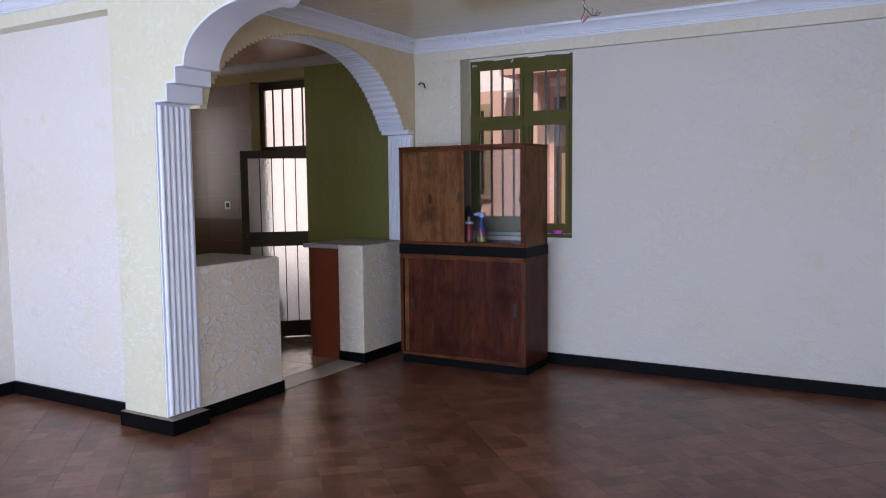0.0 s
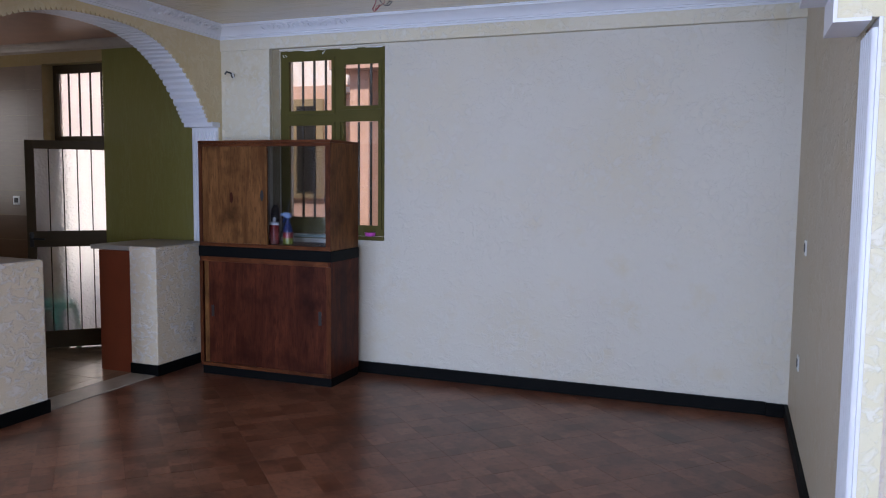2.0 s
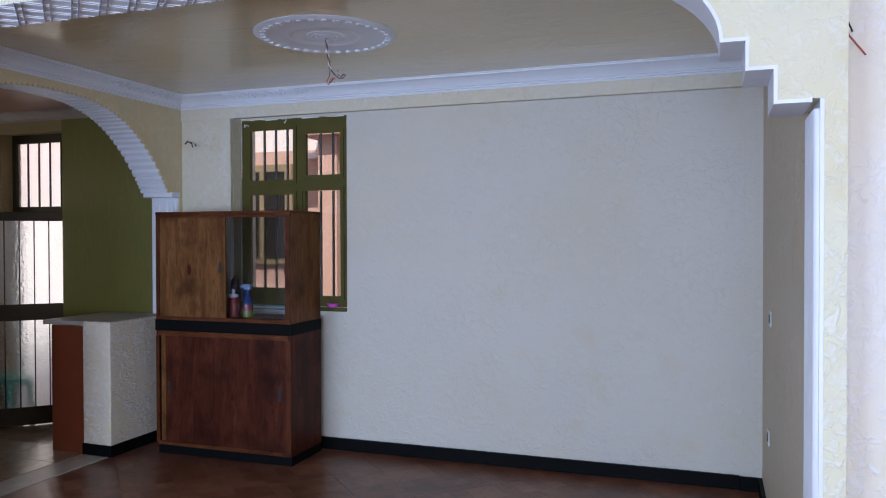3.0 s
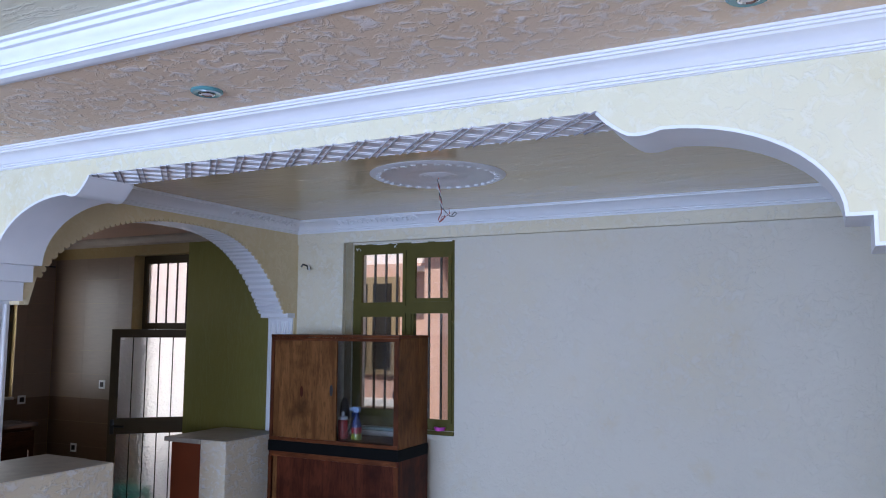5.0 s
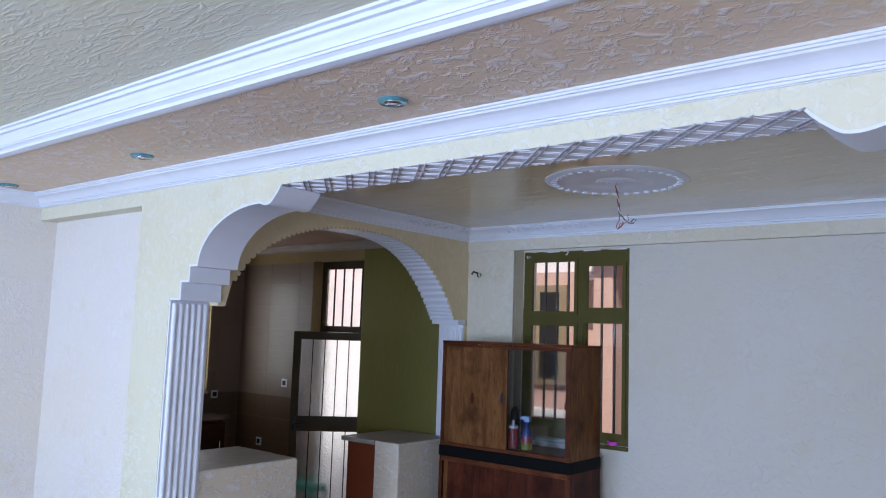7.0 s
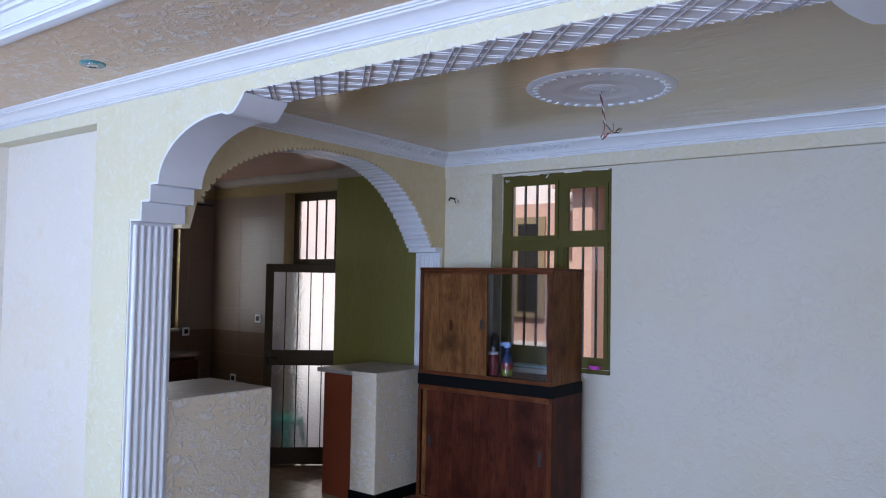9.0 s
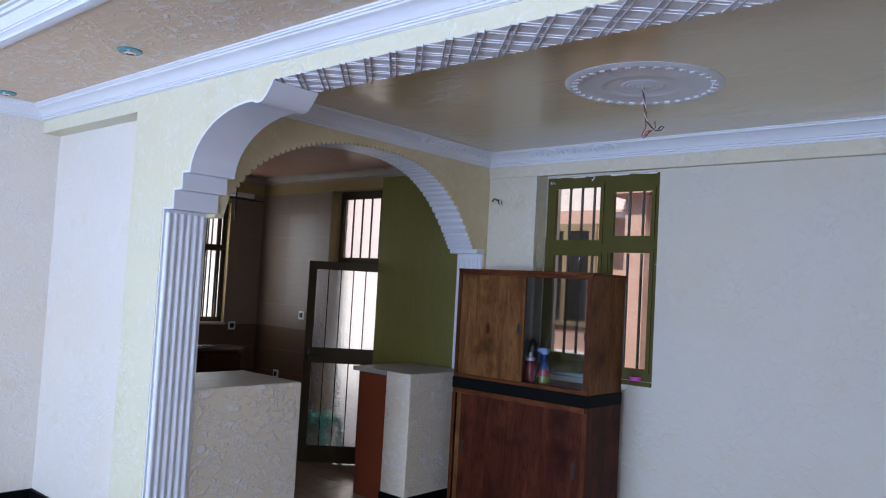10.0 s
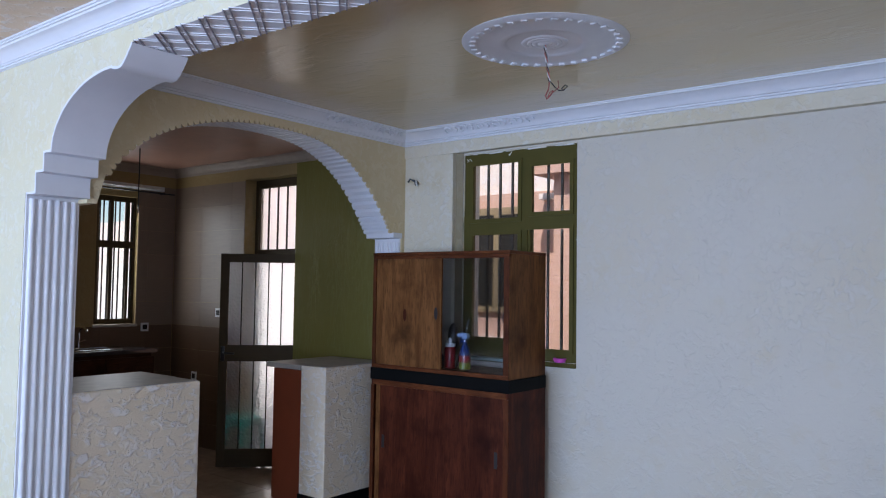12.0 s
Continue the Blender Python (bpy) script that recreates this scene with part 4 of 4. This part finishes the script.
def dining_cabinet():
    X0, X1, Y0, Y1 = -3.63, -2.388, 6.085, 6.56
    t = thing("dining_cabinet", "two-part dark wooden cabinet with sliding doors and a black band", "cabinet", ((X0 + X1) / 2, (Y0 + Y1) / 2, 0))
    o = t.location
    p = lambda name, bm, mm, label="", parent=None, smooth=False: part(name, rel(bm, o), mm, parent or t, label, smooth)
    p("plinth", box(X0 + 0.012, X1 - 0.004, Y0 + 0.012, Y1, 0, 0.072, 0.002), M_BLACK, "black painted plinth")
    # lower case
    p("side_panel", box(X0, X0 + 0.022, Y0 + 0.004, Y1, 0.072, 0.995, 0.002), M_WOOD_LOW)
    p("side_panel", box(X1 - 0.022, X1, Y0 + 0.004, Y1, 0.072, 0.995, 0.002), M_WOOD_LOW)
    p("bottom_rail", box(X0 + 0.022, X1 - 0.022, Y0, Y0 + 0.03, 0.072, 0.10, 0.002), M_WOOD_FRX)
    p("top_rail", box(X0 + 0.022, X1 - 0.022, Y0 - 0.004, Y0 + 0.03, 0.955, 0.995, 0.003), M_WOOD_FRX, "worn reddish top rail")
    p("stile", box(X0 + 0.001, X0 + 0.032, Y0 - 0.003, Y0 + 0.004, 0.10, 0.955, 0.001), M_WOOD_FR)
    p("stile", box(X1 - 0.04, X1 - 0.001, Y0 - 0.003, Y0 + 0.004, 0.10, 0.955, 0.001), M_WOOD_FR)
    p("back_panel", box(X0 + 0.022, X1 - 0.022, Y1 - 0.02, Y1, 0.10, 0.995), M_WOOD_LOW)
    d1 = p("sliding_door", box(X0 + 0.032, -2.995, Y0 + 0.022, Y0 + 0.036, 0.10, 0.955), M_WOOD_LOW, "red mahogany sliding door")
    d2 = p("sliding_door", box(-3.089, X1 - 0.04, Y0 + 0.006, Y0 + 0.02, 0.10, 0.955), M_WOOD_LOW, "red mahogany sliding door")
    e1 = p("door_edge", box(X0 + 0.034, X0 + 0.075, Y0 + 0.0205, Y0 + 0.0215, 0.10, 0.955), M_WOOD_UP, "", d1)
    p("finger_pull", box(X0 + 0.10, X0 + 0.125, Y0 + 0.0185, Y0 + 0.0215, 0.49, 0.585, 0.001), M_DARK, "dark finger pull", d1)
    p("finger_pull", box(X1 - 0.115, X1 - 0.088, Y0 + 0.0035, Y0 + 0.0055, 0.49, 0.60, 0.001), M_DARK, "dark finger pull", d2)
    # band
    p("band", box(X0 - 0.004, X1 + 0.004, Y0 - 0.006, Y1, 0.995, 1.082, 0.003), M_BLACK, "black painted band")
    # upper case, open at the back
    p("side_panel", box(X0 + 0.004, X0 + 0.026, Y0 + 0.004, Y1, 1.082, 1.925, 0.002), M_WOOD_UP)
    p("side_panel", box(X1 - 0.026, X1 - 0.004, Y0 + 0.004, Y1, 1.082, 1.925, 0.002), M_WOOD_UP)
    p("top_panel", box(X0, X1, Y0 - 0.002, Y1 + 0.002, 1.925, 1.947, 0.003), M_WOOD_FRX)
    p("shelf", box(X0 + 0.026, X1 - 0.026, Y0 + 0.004, Y1, 1.082, 1.104, 0.002), M_WOOD_FRX)
    p("rail", box(X0 + 0.004, X1 - 0.004, Y0 - 0.003, Y0 + 0.006, 1.083, 1.112, 0.002), M_WOOD_FRX)
    p("rail", box(X0 + 0.004, X1 - 0.004, Y0 - 0.001, Y0 + 0.03, 1.898, 1.924, 0.002), M_WOOD_FRX)
    p("stile", box(X0 + 0.005, X0 + 0.036, Y0 - 0.002, Y0 + 0.004, 1.112, 1.898, 0.001), M_WOOD_FR)
    p("stile", box(X1 - 0.046, X1 - 0.005, Y0 - 0.002, Y0 + 0.004, 1.112, 1.898, 0.001), M_WOOD_FR)
    d = p("sliding_door", box(X0 + 0.036, -2.971, Y0 + 0.008, Y0 + 0.024, 1.108, 1.90), M_WOOD_UP, "oak-veneered sliding door")
    for xc, zc in ((-3.018, 1.505), (-3.31, 1.485)):
        b = bmesh.new()
        pts = [(xc + 0.016 * math.cos(2 * math.pi * i / 14), zc + 0.045 * math.sin(2 * math.pi * i / 14)) for i in range(14)]
        prism(b, pts, "y", Y0 + 0.0065, Y0 + 0.0085)
        p("finger_pull", b, M_WOOD_LOW if xc < -3.1 else M_DARK, "dark oval finger pull", d)
    gl = p("glass_door", box(-2.995, X1 - 0.046, Y0 + 0.028, Y0 + 0.033, 1.108, 1.90), M_DUSTY, "dusty sliding glass door")
    gl.visible_shadow = False
    b = bmesh.new()
    prism(b, [(X1 - 0.062 + 0.012 * math.cos(2 * math.pi * i / 14), 1.49 + 0.035 * math.sin(2 * math.pi * i / 14)) for i in range(14)], "y", Y0 + 0.026, Y0 + 0.0275)
    p("finger_pull", b, M_DARK, "", gl)
    return t


dining_cabinet()

# ---- things on the cabinet shelf ----
SZ = 1.1045
rb = thing("plastic_bottle", "red plastic bottle with a white cap on the cabinet shelf", "bottle", (-3.009, 6.255, SZ))
part("body", lathe(bmesh.new(), [(0.028, 0), (0.036, 0.004), (0.037, 0.02), (0.037, 0.16), (0.033, 0.18), (0.015, 0.192)], (0, 0, 0)), M_RED, rb, "", True)
part("collar", lathe(bmesh.new(), [(0.034, 0.0), (0.036, 0.004), (0.036, 0.022), (0.03, 0.028)], (0, 0, 0.182)), M_WHITEPL, rb, "white band", True)
part("cap", lathe(bmesh.new(), [(0.012, 0), (0.012, 0.03), (0.007, 0.045)], (0, 0, 0.21), 14), M_WHITEPL, rb, "white cap", True)
rb.scale = (1.1, 1.1, 0.87)
sp = thing("spray_bottle", "blue trigger spray bottle with a yellow-green base", "bottle", (-2.896, 6.285, SZ))
part("base", lathe(bmesh.new(), [(0.036, 0), (0.041, 0.005), (0.041, 0.07), (0.040, 0.075)], (0, 0, 0)), M_YELLOW, sp, "yellow-green lower half", True)
part("body", lathe(bmesh.new(), [(0.040, 0.075), (0.040, 0.12), (0.034, 0.16), (0.018, 0.205), (0.015, 0.235), (0.015, 0.25)], (0, 0, 0)), M_BLUE, sp, "", True)
part("label_band", lathe(bmesh.new(), [(0.0418, 0.06), (0.0418, 0.10), (0.0405, 0.115)], (0, 0, 0)), M_RED, sp, "red printed band", True)
hd = bmesh.new()
prism(hd, [(-0.062, 0.268), (-0.062, 0.288), (-0.02, 0.302), (0.022, 0.298), (0.03, 0.27), (0.018, 0.248), (-0.016, 0.248), (-0.02, 0.266)], "y", -0.014, 0.014)
part("spray_head", hd, M_SPRAY, sp, "pale blue spray head")
tg = bmesh.new()
prism(tg, [(-0.034, 0.266), (-0.022, 0.266), (-0.026, 0.225), (-0.04, 0.205), (-0.046, 0.208), (-0.036, 0.235)], "y", -0.007, 0.007)
part("trigger", tg, M_BLUE, sp)
sp.scale = (1.05, 1.05, 0.87)
db = thing("dark_bottle", "small black plastic bottle on the cabinet shelf", "bottle", (-3.07, 6.215, SZ))
part("body", lathe(bmesh.new(), [(0.022, 0), (0.028, 0.004), (0.028, 0.09), (0.02, 0.105), (0.012, 0.11)], (0, 0, 0)), M_BLACKPL, db, "", True)
part("cap", lathe(bmesh.new(), [(0.013, 0), (0.013, 0.03), (0.008, 0.036)], (0, 0, 0.11), 14), M_BLACKPL, db, "", True)
dd = thing("small_jar", "small dark jar with a pale label", "jar", (-3.037, 6.16, SZ))
part("body", lathe(bmesh.new(), [(0.020, 0), (0.024, 0.003), (0.024, 0.05), (0.018, 0.058)], (0, 0, 0), 18), M_BLACKPL, dd, "", True)
part("label_band", lathe(bmesh.new(), [(0.0245, 0.012), (0.0248, 0.016), (0.0248, 0.03), (0.0245, 0.034)], (0, 0, 0), 18), M_WHITEPL, dd, "", True)
bs = thing("brush", "dark brush standing upright behind the bottles", "brush", (-3.051, 6.385, SZ))
part("handle", tube(bmesh.new(), [(0, 0, 0), (0.045, 0.01, 0.15), (0.062, 0.012, 0.20), (0.10, 0.02, 0.36)], 0.007), M_BLACKPL, bs, "", True)
part("bristles", lathe(bmesh.new(), [(0.01, 0), (0.035, 0.04), (0.04, 0.12), (0.035, 0.18), (0.012, 0.22)], (-0.03, 0, 0.10), 14), M_BLACKPL, bs, "", True)

# ---- ceiling rose, wires, spots ----


def ceiling_rose():
    R = 0.43
    t = thing("ceiling_rose", "large round white plaster ceiling rose with a scalloped rim", "ceiling rose", (-1.60, 5.185, DCZ))
    prof = [(R, 0), (R, -0.008), (R - 0.012, -0.022), (R - 0.03, -0.034), (R - 0.05, -0.036), (R - 0.058, -0.03), (R - 0.07, -0.022), (R - 0.10, -0.020), (0.24, -0.030), (0.215, -0.034), (0.20, -0.022), (0.19, -0.016), (0.12, -0.014), (0.115, -0.022), (0.10, -0.026), (0.092, -0.020), (0.088, -0.028), (0.072, -0.032), (0.066, -0.024), (0.06, -0.032), (0.045, -0.036), (0.038, -0.03), (0.03, -0.038), (0.012, -0.042)]
    part("disc", lathe(bmesh.new(), [(r, z * 0.45) for r, z in prof], (0, 0, 0), 72), M_TRIM, t, "", True)
    n = 34
    for i in range(n):
        a = 2 * math.pi * i / n
        b = bmesh.new()
        bx(b, -0.016, 0.016, -0.016, 0.016, -0.022, -0.008, 0.005)
        bmesh.ops.rotate(b, verts=b.verts, cent=(0, 0, 0), matrix=Matrix.Rotation(a + math.pi / 2 + 0.25, 3, "Z"))
        bmesh.ops.translate(b, verts=b.verts, vec=((R - 0.052) * math.cos(a), (R - 0.052) * math.sin(a), 0))
        part("scallop", b, M_TRIM, t)
    return t


ceiling_rose()
wr = thing("ceiling_wires", "bare twisted lamp wires hanging from the ceiling rose", "wires", (-1.60, 5.185, DCZ - 0.018))
for k, mm in ((0, M_COPPER), (1, M_BLACKPL), (2, M_WHITEPL)):
    pts = []
    for i in range(22):
        z = -0.20 * i / 21
        a = 2.2 * i / 3 + k * 2.1
        pts.append((0.03 * i / 21 + 0.0045 * math.cos(a), 0.0045 * math.sin(a), z))
    part("strand", tube(bmesh.new(), pts, 0.0028, 6), mm, wr, "", True)
loop = [(0.03, 0, -0.19), (0.02, 0.01, -0.23), (0.0, 0.01, -0.265), (0.015, 0, -0.285), (0.045, -0.01, -0.27), (0.05, 0, -0.245), (0.025, 0.01, -0.25), (0.02, 0, -0.275), (0.05, 0, -0.255), (0.085, 0.0, -0.235), (0.08, 0, -0.20)]
part("loop", tube(bmesh.new(), loop, 0.0032, 6), M_COPPER, wr, "red wire loop", True)
loop = [(0.03, 0, -0.19), (0.055, 0.012, -0.225), (0.085, 0.0, -0.25), (0.12, -0.01, -0.255), (0.135, 0, -0.235), (0.115, 0.01, -0.225), (0.10, 0.0, -0.245)]
part("loop", tube(bmesh.new(), loop, 0.0032, 6), M_BLACKPL, wr, "dark wire loop", True)


def ceiling_spot(x, y):
    t = thing("ceiling_spot", "round recessed ceiling spot with a teal glass rim", "spotlight", (x, y, LCZ), "ceiling spots")
    part("rim", lathe(bmesh.new(), [(0.066, 0), (0.066, -0.008), (0.058, -0.014), (0.036, -0.012), (0.032, -0.004)], (0, 0, 0), 28), M_TEAL, t, "teal glass ring", True)
    part("bezel", lathe(bmesh.new(), [(0.034, 0), (0.034, -0.016), (0.028, -0.018), (0.024, -0.012)], (0, 0, 0), 24), M_CHROME, t, "chrome ring", True)
    part("lens", lathe(bmesh.new(), [(0.023, 0), (0.023, -0.013), (0.012, -0.017), (0.002, -0.018)], (0, 0, 0), 20), M_WHITEPL, t, "unlit lamp lens", True)
    return t


for x in (-5.5, -3.68, -1.69, 0.42):
    ceiling_spot(x, 3.26)

# leftover wires of wall lamps
wl = thing("wall_wires", "capped lamp wires sticking out of a hole in the pier", "wires", (-3.655, LIP_Y + 0.014, 2.545))
part("box", lathe(bmesh.new(), [(0.02, 0), (0.02, 0.004)], (0, 0, 0), 16), M_DARK, wl)
bpy.data.objects[wl.children[0].name].matrix_basis = pose(0, -0.001, 0, 90, 0, 0)
part("wire", tube(bmesh.new(), [(0, 0, 0), (-0.005, -0.03, 0.02), (-0.03, -0.05, 0.03), (-0.045, -0.055, 0.005)], 0.009), M_BLACKPL, wl, "", True)
part("wire", tube(bmesh.new(), [(0.005, 0, 0), (0.018, -0.03, 0.015), (0.04, -0.045, -0.025)], 0.008), M_WHITEPL, wl, "", True)
wq = thing("wall_wires", "thin red and black lamp wires looping out of the wall", "wires", (1.045, 3.76, 2.64))
part("wire", tube(bmesh.new(), [(0, 0, 0), (-0.03, -0.08, -0.01), (-0.06, -0.11, -0.08), (-0.055, -0.11, -0.18), (-0.02, -0.1, -0.28), (0.03, -0.08, -0.34)], 0.003, 6), M_COPPER, wq, "", True)
part("wire", tube(bmesh.new(), [(0.004, 0, 0), (-0.02, -0.085, -0.015), (-0.05, -0.115, -0.09), (-0.045, -0.115, -0.19), (-0.01, -0.1, -0.27)], 0.003, 6), M_BLACKPL, wq, "", True)

# ---- scrollwork relief on the dining cornice, close to the corner ----
for (cx, cy, dx, dy) in ((AX + 0.070, 6.05, 0, 1), (-2.9, LIP_Y - 0.070, 1, 0)):
    cn = bpy.data.objects["cornice_dining"]
    for k in range(-5, 6):
        pts = []
        for i in range(12):
            a = i / 11 * 4.4
            rr = 0.042 * (1 - i / 15)
            u = k * 0.075 + rr * math.cos(a) * (1 if k % 2 else -1)
            v = rr * math.sin(a)
            nx, ny = (1, 0) if dy else (0, -1)
            pts.append((cx + dx * u + nx * v * 0.7, cy + dy * u + ny * v * 0.7, DCZ - 0.05 + v * 0.7))
        part("scroll", tube(bmesh.new(), pts, 0.008, 6), M_TRIM, cn, "", True)

# ---- kitchen wall tiles ----


def wall_tiles():
    gap = 0.002
    rows = []
    z = 0.0
    while z < 2.70:
        rows.append((z, min(z + 0.25, 2.735)))
        z += 0.25
    north, west = bpy.data.objects["wall_kitchen_north"], bpy.data.objects["wall_kitchen_west"]
    cache = {}

    def tile(kind, w, h, material):
        key = (kind, round(w, 3), round(h, 3), material.name)
        if key not in cache:
            bm = box(0, w - gap, -0.006, 0, 0, h - gap) if kind == "n" else box(0, 0.006, 0, w - gap, 0, h - gap)
            cache[key] = mesh_of("tile", bm, material)
        return cache[key]
    for z0, z1 in rows:
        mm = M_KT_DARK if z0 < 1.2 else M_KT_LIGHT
        x = KW + 0.008
        while x < KX0 - 0.02:
            w = min(0.5, KX0 - x)
            piece("tile", tile("n", w, z1 - z0, mm), north, Matrix.Translation((x, KY - 0.0005, z0)))
            x += w
        y = 4.3
        while y < KY - 0.01:
            w = min(0.5, KY - 0.008 - y)
            if not (y + w > YW0 and y < YW1 and z1 > ZW0 and z0 < ZW1):
                piece("tile", tile("w", w, z1 - z0, mm), west, Matrix.Translation((KW + 0.0005, y, z0)))
            elif y < YW1 < y + w - 0.02:
                piece("tile", tile("w", y + w - YW1, z1 - z0, mm), west, Matrix.Translation((KW + 0.0005, YW1, z0)))
            y += w


wall_tiles()


def floor_tiles():
    """Square tiles on the diagonal; the nearest as parts, the rest joined."""
    S = 0.3545
    gap = 0.0012
    c45 = math.cos(math.pi / 4)
    h = S / 2 - gap / 2
    bm = bmesh.new()
    bx(bm, -h, h, -h, h, -0.008, 0.0)
    top = [e for e in bm.edges if all(v.co.z > -0.001 for v in e.verts)]
    bmesh.ops.bevel(bm, geom=top, offset=0.0004, segments=1, affect="EDGES")
    me = mesh_of("tile", bm, M_FLOOR)
    rot = Matrix.Rotation(math.pi / 4, 4, "Z")
    cells = []
    for i in range(-30, 40):
        for j in range(-30, 40):
            # joints lie where y - x is a whole multiple of half a metre
            x = (i + 0.5) * S * c45 - (j + 0.5) * S * c45
            y = (i + 0.5) * S * c45 + (j + 0.5) * S * c45
            cells.append((x, y))
    inside = [(x, y) for x, y in cells if -5.85 < x < 3.05 and -2.85 < y < 3.6 or -3.72 < x < 0.9 and 3.5 < y < 6.6]
    near = sorted(inside, key=lambda p: (p[0] + 1.7) ** 2 + (p[1] - 4.2) ** 2)
    for x, y in near[:300]:
        piece("tile", me, floor, Matrix.Translation((x, y, 0)) @ rot)
    vs, fs = [], []
    for x, y in near[300:] + [p for p in cells if p not in set(inside) and -5.97 < p[0] < 3.15 and -2.95 < p[1] < 6.8]:
        if y > 3.8 and (x < -4.05 or x > 1.2):
            continue
        k = len(vs)
        r = h * math.sqrt(2)
        vs += [(x + r, y, 0), (x, y + r, 0), (x - r, y, 0), (x, y - r, 0)]
        vs += [(a, b, -0.008) for a, b, _ in vs[k:k + 4]]
        fs += [(k, k + 1, k + 2, k + 3)] + [(k + n, k + 4 + n, k + 4 + (n + 1) % 4, k + (n + 1) % 4) for n in range(4)]
    me2 = bpy.data.meshes.new("floor_tiles")
    me2.from_pydata(vs, [], fs)
    me2.materials.append(M_FLOOR)
    rest = new("floor_tiles", me2)
    rest.parent = floor
    tagged(rest, kind="stuff")


floor_tiles()
kmesh = {}
for i in range(8):
    for j in range(8):
        x0, y0 = -7.1 + i * 0.4, 4.0 + j * 0.4
        w, d = min(0.4, -4.17 - x0) - 0.004, min(0.4, KY - y0) - 0.004
        if w < 0.03 or d < 0.03:
            continue
        key = (round(w, 3), round(d, 3))
        if key not in kmesh:
            kmesh[key] = mesh_of("tile", box(0, w, 0, d, -0.004, 0.0), M_KFLOOR)
        piece("tile", kmesh[key], kitchen_floor, Matrix.Translation((x0, y0, 0.002)))
